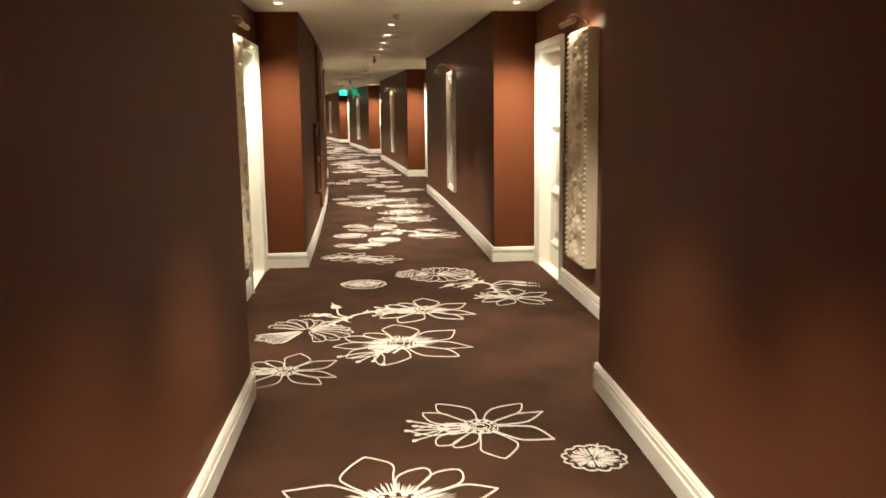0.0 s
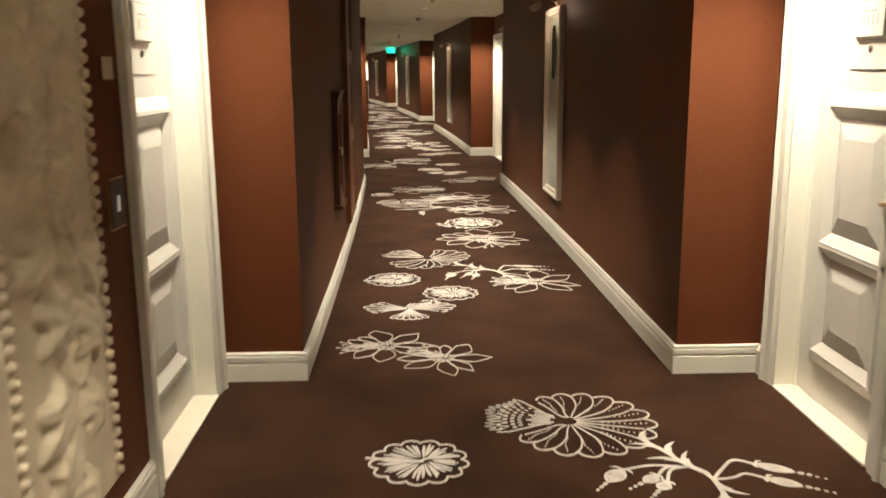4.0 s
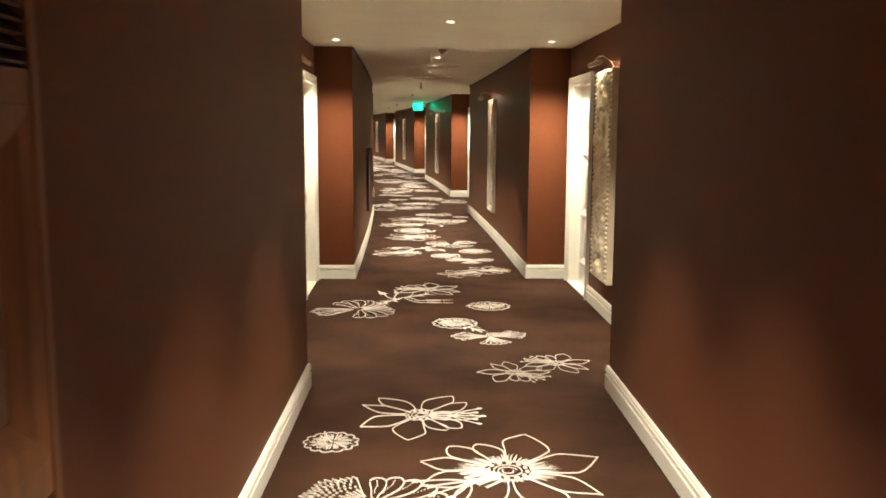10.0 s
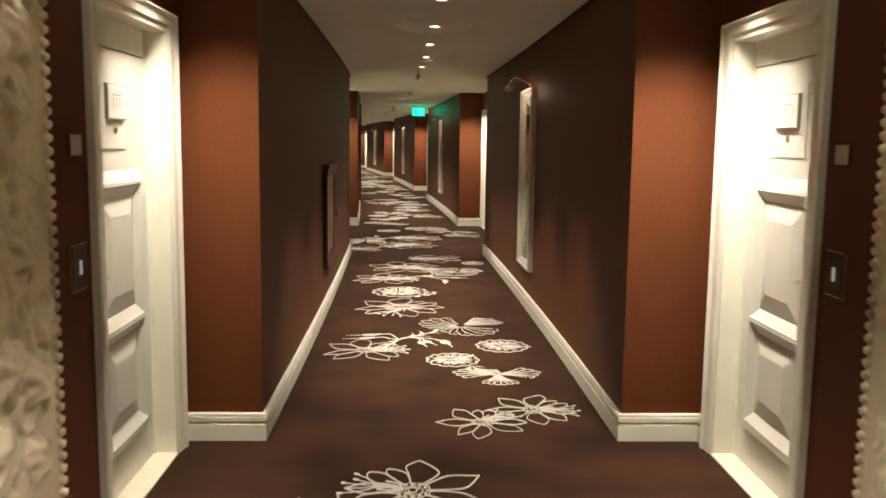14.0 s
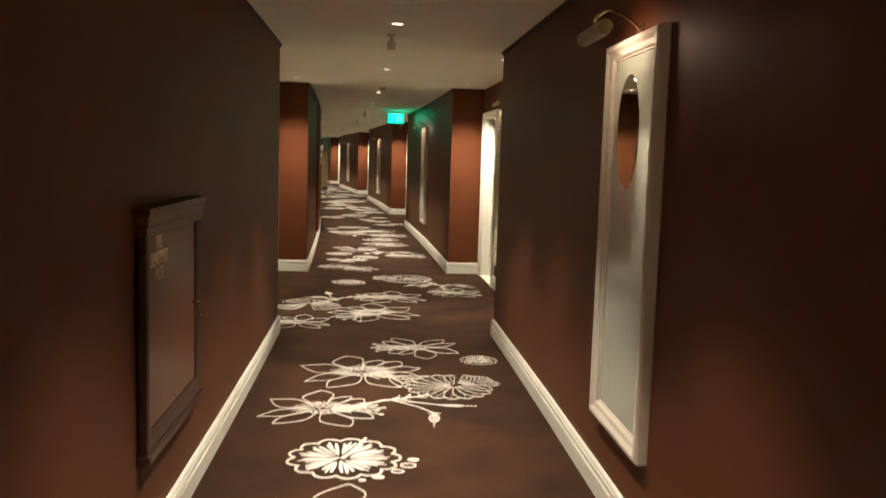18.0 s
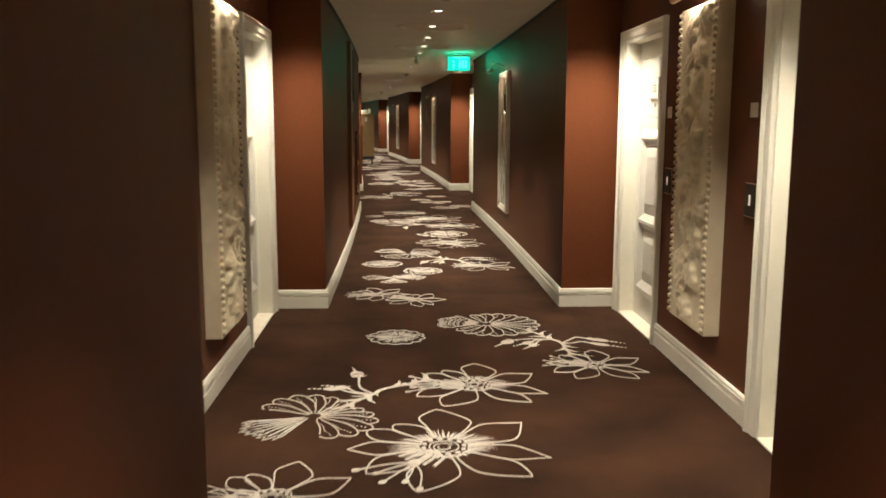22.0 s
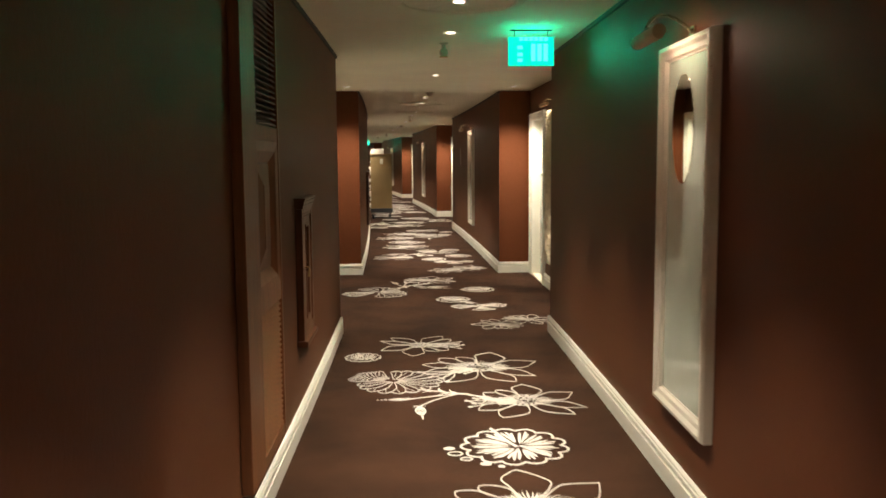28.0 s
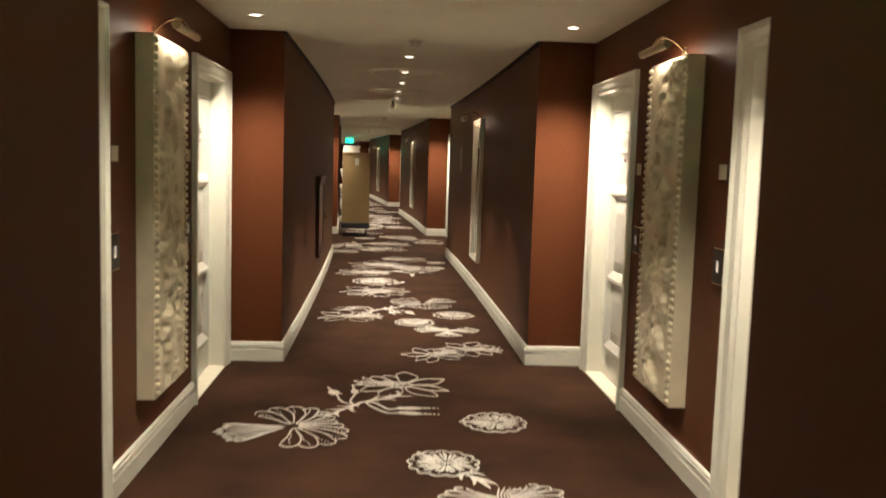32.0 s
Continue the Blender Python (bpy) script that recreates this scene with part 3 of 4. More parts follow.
lights = []
for k in range(FIRST, LAST + 1):
    o = k * MODULE
    for s in (1.28, 2.59, 3.85, 5.10, 6.33):
        lights.append((o + s, 0.0, E_NARROW, 74, 0.0))
    if k > FIRST:
        lights.append((o - 2.14, 0.0, E_BAY, 90, 0.0))
        for s in (-0.67, -3.45):
            for n in (-1.065, 1.065):
                power = 0.84 if n < 0 else 1.26 if s > -2 else 1.10
                lights.append((o + s, n, E_SIDE * power, 88, 0.72 if s > -2 else 0.10))
first = make_downlight(on_arc(lights[0][0], 0, HIGH))
for i, (s, n, e, cone, tilt) in enumerate(lights):
    if i:
        copy_thing(first, on_arc(s, n, HIGH))
    spot_at(arc(s, n, HIGH - 0.015), arc(s + tilt, n * 1.10, 0), e, cone, 1.0, 0.11 if tilt else 0.05)
sprinkler = make_detector(on_arc(FIRST * MODULE + 6.89, -0.03, HIGH))
smoke = make_smoke(on_arc(FIRST * MODULE + 0.26, 0.02, HIGH))
for k in range(FIRST + 1, LAST + 1):
    copy_thing(smoke, on_arc(k * MODULE + 0.26, 0.02, HIGH))
    copy_thing(sprinkler, on_arc(k * MODULE + 6.89, -0.03, HIGH))
rosette = make_rosette(on_arc(2.59, 0, HIGH))
for k in range(0, 5):
    for s in (2.59, 5.10):
        if (k, s) != (0, 2.59):
            copy_thing(rosette, on_arc(k * MODULE + s, 0, HIGH))


# ---- exit signs ----
def make_exit(m):
    t = thing("exit_sign", m, "hanging edge-lit green glass exit sign", "exit sign", "exit signs")
    part("ceiling_rail", box(-0.15, 0.15, -0.010, 0.010, -0.008, 0.0, 0.002), DARK, t)
    for x in (-0.12, 0.12):
        part("hanger", box(x - 0.002, x + 0.002, -0.002, 0.002, -0.05, -0.008), DARK, t)
    plate = part("lit_plate", box(-0.165, 0.165, -0.006, 0.006, -0.255, -0.05, 0.001), GREEN, t, "glowing green plate")
    for y in (-0.0075, 0.0075):
        for x in range(6):
            part("sign_mark", box(-0.085 + x * 0.036, -0.060 + x * 0.036, y - 0.0006, y + 0.0006, -0.078, -0.052), GREEN_PALE, plate)
        for z in (-0.125, -0.175, -0.215):
            part("sign_mark", box(-0.10, -0.062, y - 0.0006, y + 0.0006, z - 0.012, z + 0.012), GREEN_PALE, plate)
        for x in (0.0, 0.045, 0.09):
            part("sign_mark", box(x, x + 0.03, y - 0.0006, y + 0.0006, -0.222, -0.10), GREEN_PALE, plate)
    return t


exit_sign = make_exit(on_arc(2 * MODULE + 6.20, 0.575, HIGH))
copy_thing(exit_sign, on_arc(63.0, -0.15, HIGH))
for s, n in ((2 * MODULE + 6.20, 0.575), (63.0, -0.15)):
    for d in (-1, 1):
        g = bpy.data.lights.new("sign_glow", "AREA")
        g.shape, g.size, g.size_y, g.energy, g.color = "RECTANGLE", 0.3, 0.2, 1.25, (0.0, 1.0, 0.48)
        ob = new("sign_glow", g)
        ob.matrix_basis = on_arc(s + d * 0.012, n, HIGH - 0.14) @ Matrix.Rotation(radians(90 * d), 4, "X")


# ---- wall cabinets and louvred service doors on the inner wall ----
def crown(bm, y0, y1, z, depth, tall=1.0):
    """A stepped cap moulding over a cabinet, in one piece."""
    steps = ((0.0, 0.0), (0.007, 0.001), (0.007, 0.018), (0.011, 0.023), (0.014, 0.026), (0.014, 0.042), (0.019, 0.047), (0.022, 0.049), (0.022, 0.062))
    rings = [[bm.verts.new(c) for c in ((0.0, y0 - o, z + h * tall), (-depth - o, y0 - o, z + h * tall), (-depth - o, y1 + o, z + h * tall), (0.0, y1 + o, z + h * tall))] for o, h in steps]
    for a, b in zip(rings, rings[1:]):
        for q in range(4):
            bm.faces.new((a[q], a[(q + 1) % 4], b[(q + 1) % 4], b[q]))
    bm.faces.new(rings[0][::-1])
    bm.faces.new(rings[-1])


def make_extinguisher_cabinet(m, w):
    t = thing("extinguisher_cabinet", m, "brown stained wall cabinet with a narrow glass slot", "cabinet", "extinguisher cabinets")
    z0, z1, d = 0.58, 1.342, 0.042
    part("back", box(-0.008, -0.001, -w, w, z0, z1), WOOD_DEEP, t)
    bm = bmesh.new()
    for y0, y1 in ((-w, -w + 0.045), (w - 0.045, w)):
        add_box(bm, -d, -0.001, y0, y1, z0, z1, 0.004)
    add_box(bm, -d, -0.001, -w + 0.0455, w - 0.0455, z0, z0 + 0.045, 0.004)
    add_box(bm, -d, -0.001, -w + 0.0455, w - 0.0455, z1 - 0.03, z1, 0.004)
    part("outer_frame", bm, CABINET, t)
    e, lo, hi = w - 0.047, z0 + 0.047, z1 - 0.032
    bm = bmesh.new()
    for y0, y1, za, zb in ((0.03, e, lo, hi), (-e, -0.065, lo, hi), (-0.0649, 0.0299, lo, 0.70), (-0.0649, 0.0299, 1.225, hi)):
        add_box(bm, -0.034, -0.016, y0, y1, za, zb)
    frame_loop(bm, -e, e, lo, hi, ((0.0, -0.034), (0.0, -0.040), (0.012, -0.041), (0.020, -0.034)))
    frame_loop(bm, -0.085, 0.05, 0.68, 1.245, ((0.0, -0.034), (0.004, -0.040), (0.014, -0.040), (0.02, -0.034)))
    door = part("door", bm, CABINET, t, "brown stained door with a narrow glass slot")
    part("glass_slot", box(-0.024, -0.021, -0.0645, 0.0295, 0.7005, 1.2245), GLASS, door, "dark glass")
    pull = add_rod(bmesh.new(), [(-0.034, 0.092, 0.995), (-0.055, 0.092, 0.992), (-0.058, 0.092, 0.98), (-0.056, 0.092, 0.94)], 0.006)
    part("pull", pull, BRASS, door, "small brass pull", True)
    for i, z in enumerate((1.13, 1.10, 1.02, 0.985, 0.965, 0.93, 0.915, 0.90, 0.875)):
        part("sign_mark", box(-0.0262, -0.0248, -0.045, 0.012 - 0.006 * (i % 3), z - 0.005, z + 0.004), PLATE, door)
    part("paper_tag", box(-0.0262, -0.0248, -0.040, 0.010, 0.79, 0.86), PLATE, door, "white paper tag")
    bm = bmesh.new()
    crown(bm, -w, w, z1, d)
    part("cap", bm, CABINET, t)
    bm = bmesh.new()
    add_box(bm, -d - 0.02, 0.0, -w - 0.015, w + 0.015, z0 - 0.035, z0, 0.006)
    part("sill", bm, CABINET, t)
    return t


GLASS = material("cabinet_glass", (0.03, 0.03, 0.03), 0.05, vary=0.1, coat=0.6)
gb = GLASS.node_tree.nodes["Principled BSDF"]
gb.inputs["Transmission Weight"].default_value = 0.85
cab = make_extinguisher_cabinet(on_wall(2.235, -1, HALF), 0.19)
make_extinguisher_cabinet(on_wall(2 * MODULE + 5.05, -1, HALF, -0.045), 0.23)
copy_thing(cab, on_wall(4 * MODULE + 2.235, -1, HALF))


def make_valve_cabinet(m):
    t = thing("valve_cabinet", m, "closed dark wooden fire-valve cabinet with gold lettering", "cabinet")
    w, z0, z1, d = 0.45, 0.47, 1.26, 0.036
    part("back", box(-0.01, -0.001, -w, w, z0, z1), WOOD_DEEP, t)
    bm = bmesh.new()
    frame_loop(bm, -w, w, z0, z1 + 0.068, ((0, -0.001), (0, -d), (0.02, -d - 0.004), (0.05, -d), (0.075, -0.03), (0.075, -0.001)))
    part("outer_frame", bm, WOOD_DEEP, t)
    door = part("door", box(-0.026, -0.012, -w + 0.077, w - 0.077, z0 + 0.077, z1 - 0.009, 0.003), GLOSS_WOOD, t, "glossy dark wood door")
    for word, z, wide in (("FIRE", 1.222, 0.080), ("DEPARTMENT", 1.161, 0.245), ("VALVE", 1.104, 0.107)):
        part("lettering", letters(word, 0.074, wide, (-0.0262, 0.228, z)), GILT, door, "gold capital letters")
    bm = add_rod(bmesh.new(), [(-0.026, -0.33, 0.90), (-0.055, -0.33, 0.90), (-0.058, -0.335, 0.895), (-0.058, -0.335, 0.84)], 0.006)
    part("handle", bm, CHROME, door, "small bent steel handle", True)
    bm = bmesh.new()
    crown(bm, -w, w, z1, d, 1.65)
    part("cap", bm, CABINET, t)
    part("sill", box(-d - 0.014, 0, -w - 0.010, w + 0.010, z0 - 0.03, z0, 0.006), WOOD_DEEP, t)
    return t


GLOSS_WOOD = material("polished_wood", (0.140, 0.047, 0.020), 0.28, vary=0.16, scale=4, fine=50, stretch=(6, 6, 0.5), spec=0.22)
GILT = material("gold_letters", (0.78, 0.66, 0.40), 0.5, metal=0.0, vary=0.25, scale=20)
valve_cabinet = make_valve_cabinet(on_wall(MODULE + 3.665, -1, HALF))
copy_thing(valve_cabinet, on_wall(3 * MODULE + 3.665, -1, HALF))


def make_louvre_door(m):
    t = thing("service_door", m, "tall wooden service panel with louvres above and below", "service door", "louvred service panels")
    near, far, top = 0.49, -0.335, 2.40        # local y runs against the walk on this wall
    part("stile_wide", box(-0.045, 0.0, 0.21, near, SKIRT + 0.10, top, 0.004), WOOD, t, "broad wooden stile")
    part("stile", box(-0.045, 0.0, far, far + 0.03, SKIRT + 0.10, top, 0.004), WOOD, t)
    y0, y1 = far + 0.0305, 0.2095
    for za, zb in ((SKIRT + 0.10, 0.30), (0.915, 0.99), (1.66, 1.725), (2.34, top)):
        part("rail", box(-0.042, 0.0, y0, y1, za, zb, 0.004), WOOD, t)
    part("backing", box(-0.010, 0.0, y0, y1, 0.30, 2.34), WOOD_DEEP, t)
    for za, zb, mat, word in ((0.305, 0.91, WOOD, "wooden louvre slats"), (1.73, 2.335, WOOD_DEEP, "dark louvre slats")):
        n = 24
        for i in range(n):
            z = za + (zb - za) * (i + 0.5) / n
            bm = bmesh.new()
            add_box(bm, -0.014, 0.014, y0 + 0.001, y1 - 0.001, -0.0035, 0.0035)
            bmesh.ops.transform(bm, matrix=Matrix.Translation((-0.026, 0, z)) @ Matrix.Rotation(radians(-38), 4, "Y"), verts=bm.verts)
            part("slat", bm, mat, t)
    bm = bmesh.new()
    frame_loop(bm, y0, y1, 0.99, 1.66, ((0, -0.01), (0, -0.042), (0.045, -0.036), (0.095, -0.012), (0.095, -0.01)))
    panel_frame = part("panel_moulding", bm, WOOD, t)
    bm = bmesh.new()
    frame_loop(bm, y0 + 0.1, y1 - 0.1, 1.09, 1.56, ((0, -0.010), (0, -0.014), (0.10, -0.034), (0.11, -0.01)))
    add_box(bm, -0.034, -0.01, y0 + 0.195, y1 - 0.195, 1.185, 1.465)
    part("raised_panel", bm, WOOD, panel_frame)
    return t


louvre = make_louvre_door(on_wall(3.675, -1, HALF))
copy_thing(louvre, on_wall(2 * MODULE + 3.735, -1, HALF))
copy_thing(louvre, on_wall(4 * MODULE + 3.675, -1, HALF))


# ---- housekeeping cart ----
def make_cart(m):
    t = thing("linen_cart", m, "tall tan housekeeping cart on castors by the wall", "cart")
    w, dp, z0, z1 = 0.280, 0.62, 0.28, 1.69
    part("front_panel", box(-w, w, 0.0, 0.022, z0, z1, 0.006), CANVAS, t, "tan front panel")
    part("back_panel", box(-w, w, dp - 0.022, dp, z0, z1, 0.006), CANVAS, t)
    part("side_panel", box(w - 0.02, w, 0.0225, dp - 0.0225, z0, z1, 0.005), CANVAS, t)
    part("shelf", box(-w, w - 0.0205, 0.0225, dp - 0.0225, z0, z0 + 0.03), CANVAS, t)
    part("shelf", box(-w, w - 0.0205, 0.0225, dp - 0.0225, 0.95, 0.98), CANVAS, t)
    part("top", box(-w - 0.01, w + 0.01, -0.01, dp + 0.01, z1 + 0.0005, z1 + 0.03, 0.008), CANVAS, t)
    for zb in (z0 + 0.03, 0.98):
        pile = thing("linen_stack", m, "stack of folded white linen on a cart shelf", "linen", "linen stacks")
        for i in range(7):
            part("folded_sheet", box(-w - 0.050 + 0.022 * ((i * 3) % 4), w - 0.03, 0.03, dp - 0.04, zb + 0.001 + i * 0.082, zb + 0.078 + i * 0.082, 0.012), LINEN, pile)
    bm = bmesh.new()
    add_box(bm, -w - 0.012, w + 0.012, -0.012, dp + 0.012, 0.165, 0.278, 0.02)
    part("bumper", bm, RUBBER, t, "dark rubber bumper")
    for x in (-w + 0.06, w - 0.06):
        for y in (0.07, dp - 0.07):
            c = part("castor", box(x - 0.03, x + 0.03, y - 0.03, y + 0.03, 0.115, 0.165, 0.006), CHROME, t)
            b = lathe(((0.058, -0.018), (0.066, -0.012), (0.066, 0.012), (0.058, 0.018)), 20)
            bmesh.ops.transform(b, matrix=Matrix.Translation((x, y, 0.067)) @ Matrix.Rotation(radians(90), 4, "Y"), verts=b.verts)
            part("wheel", b, RUBBER, c)
    part("notice", box(-0.03, 0.05, -0.003, 0.0, 1.46, 1.60), PLATE, t, "white paper notice")
    part("latch", box(0.19, 0.215, -0.016, 0.0, 1.38, 1.40, 0.003), CHROME, t)
    return t


make_cart(on_arc(46.12, -0.575, 0))
towels = thing("folded_towels", on_arc(46.12, -0.575, 0), "folded white towels lying on top of a linen cart", "towels")
for i in range(3):
    part("towel", box(-0.285 + 0.012 * i, 0.075 - 0.02 * (i % 2), 0.04 + 0.01 * i, 0.52, 1.7210 + 0.046 * i, 1.766 + 0.046 * i, 0.014), LINEN, towels)

# small notice on the outer wall
sign = thing("wall_notice", on_wall(3 * MODULE + 5.82, 1, HALF), "small brown wooden notice plate on the papered wall", "sign")
part("plate", box(-0.008, 0.0, -0.17, 0.17, 1.45, 1.79, 0.002), WOOD, sign)


# ---- woven pattern of the carpet ----
LAYER = iter([0.00012 * (i % 23) for i in range(60000)])


def stroke(bm, pts, width, z=0.0030, closed=False, taper=False):
    """A flat raised line along (x, y) points."""
    pts = [Vector((p[0], p[1], 0)) for p in pts]
    z += next(LAYER)
    n = len(pts)
    rows = []
    for i, p in enumerate(pts):
        a, b = (pts[i - 1], pts[(i + 1) % n]) if closed else (pts[max(i - 1, 0)], pts[min(i + 1, n - 1)])
        d = b - a
        d = d.normalized() if d.length > 1e-6 else Vector((1, 0, 0))
        w = width * (1.0 - 0.75 * i / max(1, n - 1)) if taper else width
        o = Vector((-d.y, d.x, 0)) * w / 2
        rows.append([bm.verts.new(p + o + Vector((0, 0, 0.0004))), bm.verts.new(p + o * 0.75 + Vector((0, 0, z))), bm.verts.new(p - o * 0.75 + Vector((0, 0, z))), bm.verts.new(p - o + Vector((0, 0, 0.0004)))])
    for i in range(n if closed else n - 1):
        a, b = rows[i], rows[(i + 1) % n]
        for j in range(3):
            bm.faces.new((a[j], a[j + 1], b[j + 1], b[j]))


def patch(bm, pts, z=0.0030):
    """A flat raised filled shape about its middle."""
    c = sum((Vector((p[0], p[1], 0)) for p in pts), Vector()) / len(pts)
    z += next(LAYER)
    mid = bm.verts.new(c + Vector((0, 0, z)))
    ring = [bm.verts.new((p[0], p[1], z)) for p in pts]
    low = [bm.verts.new((c.x + (p[0] - c.x) * 1.05, c.y + (p[1] - c.y) * 1.05, 0.0004)) for p in pts]
    n = len(pts)
    for i in range(n):
        bm.faces.new((mid, ring[i], ring[(i + 1) % n]))
        bm.faces.new((ring[i], low[i], low[(i + 1) % n], ring[(i + 1) % n]))


def polar(r, a, x=0.0, y=0.0):
    return (x + r * math.cos(a), y + r * math.sin(a))


def dot(bm, c, r, long=1.0, turn=0.0, sides=8):
    pts = []
    for q in range(sides):
        u, v = long * r * math.cos(q * math.tau / sides), r * math.sin(q * math.tau / sides)
        pts.append((c[0] + u * math.cos(turn) - v * math.sin(turn), c[1] + u * math.sin(turn) + v * math.cos(turn)))
    patch(bm, pts)


def bend(pts, n=6):
    """A smooth line through a few points."""
    ps = [Vector((*p, 0)) for p in pts]
    ps = [ps[0] * 2 - ps[1]] + ps + [ps[-1] * 2 - ps[-2]]
    out = []
    for i in range(1, len(ps) - 2):
        a, b, c, d = ps[i - 1:i + 3]
        for k in range(n):
            u = k / n
            out.append((2 * b + (c - a) * u + (2 * a - 5 * b + 4 * c - d) * u * u + (3 * b - a - 3 * c + d) * u ** 3) / 2)
    out.append(ps[-2])
    return [(p.x, p.y) for p in out]


def petal(a, r0, r1, width, point, lean, room):
    """Outline of one petal from its foot round the tip and back; point 1 ends in a sharp drawn-out tip, 0 in a round one."""
    pts = []
    us = [i / 20 for i in range(21)]
    for side in (1, -1):
        for u in (us if side > 0 else us[::-1][1:]):
            r = r0 + (r1 - r0) * u
            if u < 0.52:
                f = 0.34 + 0.66 * math.sin(math.pi / 2 * u / 0.52) ** 0.9
            else:
                v = (u - 0.52) / 0.48
                f = point * (1 - v) ** 1.25 * (1 + 0.55 * v) + (1 - point) * math.sqrt(max(0.0, 1 - v ** 2.4))
            edge = r * math.tan(min(1.2, room[0] if side > 0 else room[1])) + 0.30 * width * max(0.0, u - 0.45)
            h = side * ((width * f + 1e-4) ** -5 + edge ** -5) ** -0.2
            b = a + lean * u * u
            pts.append((r * math.cos(b) - h * math.sin(a), r * math.sin(b) + h * math.cos(a)))
    return pts


def blade(bm, foot, tip, curl, width):
    """A curved, pointed, filled leaf from foot to tip."""
    f, t = Vector((*foot, 0)), Vector((*tip, 0))
    d = t - f
    o = Vector((-d.y, d.x, 0))
    left, right = [], []
    z = 0.0030 + next(LAYER)
    for i in range(8):
        u = i / 7
        c = f + d * u + o * curl * math.sin(math.pi * u)
        w = o.normalized() * width * (u + 0.05) ** 0.5 * (1 - u) ** 0.8 * 1.9
        left.append(c + w)
        right.append(c - w)
    rows = [(bm.verts.new((a.x, a.y, z)), bm.verts.new((b.x, b.y, z))) for a, b in zip(left, right)]
    for (a, b), (c, e) in zip(rows, rows[1:]):
        bm.faces.new((a, b, e, c))


def done(name, bm):
    me = bpy.data.meshes.new(name)
    bm.to_mesh(me)
    bm.free()
    me.materials.append(TUFT)
    return me


# degrees, length, half width, pointedness, lean
PETALS = ((-21, 1.00, 0.16, 1.0, -0.06), (22, 1.00, 0.25, 0.95, 0.10), (80, 1.02, 0.30, 0.80, 0.06), (112, 0.76, 0.15, 0.4, 0.10), (142, 0.82, 0.19, 0.5, -0.06),
          (173, 0.86, 0.20, 0.9, 0.06), (210, 0.92, 0.20, 0.7, 0.08), (248, 0.98, 0.24, 0.7, -0.08), (306, 1.02, 0.20, 0.75, 0.05))


def flower_mesh(name, line, hairs, stamens, seed, pistil=0.0):
    """An open flower: outlined petals of several lengths, a beaded heart, fine hairs, and a bundle of ball-ended stamens."""
    rng = random.Random(seed)
    bm = bmesh.new()
    used = [(radians(deg + rng.uniform(-4, 4)), length, width, point, lean) for deg, length, width, point, lean in PETALS]
    for i, (a, length, width, point, lean) in enumerate(used):
        after = (used[(i + 1) % len(used)][0] - a) % math.tau
        before = (a - used[i - 1][0]) % math.tau
        stroke(bm, petal(a, 0.21, length * rng.uniform(0.96, 1.03), width * rng.uniform(0.95, 1.12), point, lean, (min(0.5, after * 0.50), min(0.5, before * 0.50))), line)
    stroke(bm, [polar(0.235 + 0.016 * math.cos(11 * i * math.tau / 66), i * math.tau / 66) for i in range(66)], line * 0.8, closed=True)
    stroke(bm, [polar(0.135, i * math.tau / 30) for i in range(30)], line * 0.7, closed=True)
    for i in range(12):
        a = i * math.tau / 12
        dot(bm, polar(0.187, a), 0.021, 1.35, a + math.pi / 2)
    for r, turn in ((0.095, 0.4), (0.055, 2.6)):
        stroke(bm, [polar(r, turn + i * math.tau / 18 * 0.8, 0.0, -0.01) for i in range(16)], line * 0.75)
    if hairs:
        for i in range(150):
            a = i * math.tau / 150 + rng.uniform(-0.03, 0.03)
            lobe = max(0.0, math.cos(2 * a)) ** 0.7 + 0.55 * max(0.0, math.cos(a - math.pi / 2)) ** 2
            r = 0.29 + 0.24 * lobe * rng.uniform(0.65, 1.0) + rng.uniform(-0.02, 0.03)
            blade(bm, polar(0.225, a), polar(r, a + rng.uniform(-0.04, 0.04)), rng.uniform(-0.05, 0.05), 0.0068)
    if stamens:
        mid = math.pi + pistil
        for i in range(5):
            a = mid + radians(11 * (i - 2))
            stroke(bm, [polar(0.12, mid), polar(0.26, mid + (a - mid) * 1.6), polar(0.46, mid + (a - mid) * 1.1)], 0.030)
        dot(bm, polar(0.44, mid), 0.055, 1.2, mid)
        for i in range(5):
            a = mid + radians(10.5 * (i - 2) + 2)
            r = 0.92 - 0.10 * (i % 2)
            stroke(bm, bend([polar(0.45, mid), polar(0.62, mid + (a - mid) * 0.75), polar(r, a)], 5), 0.016)
            dot(bm, polar(r, a), 0.030, 1.4, a)
    return done(name, bm)


def fan(bm, turn, spread, n, reach, line, dots=True, inner=0.10):
    """Outlined round-tipped fronds side by side, with a dotted line down each."""
    step = spread / n
    edge = []
    for i in range(n):
        m = turn - spread / 2 + step * (i + 0.5)
        r = reach(abs(m - turn) / (spread / 2))
        for q in range(9):
            w = -0.5 + q / 8
            edge.append(polar(r * (1 - 0.46 * w * w - 0.30 * abs(w) ** 5), m + w * step))
        if dots:
            for q in range(9):
                c = polar(r * (0.40 + 0.060 * q), m + 0.02 * math.sin(q))
                dot(bm, c, 0.0075, 1.5, m, 6)
    stroke(bm, edge, line)
    for i in range(n + 1):
        a = turn - spread / 2 + step * i
        r = reach(min(1.0, abs(a - turn) / (spread / 2))) * 0.855
        sway = 0.20 * math.sin((a - turn) * 1.3)
        stroke(bm, bend([polar(inner, turn + (a - turn) * 0.8), polar(0.3 * r, a - sway), polar(0.6 * r, a - sway * 0.9), polar(0.85 * r, a - sway * 0.4), polar(r, a)], 3), line * 0.9)


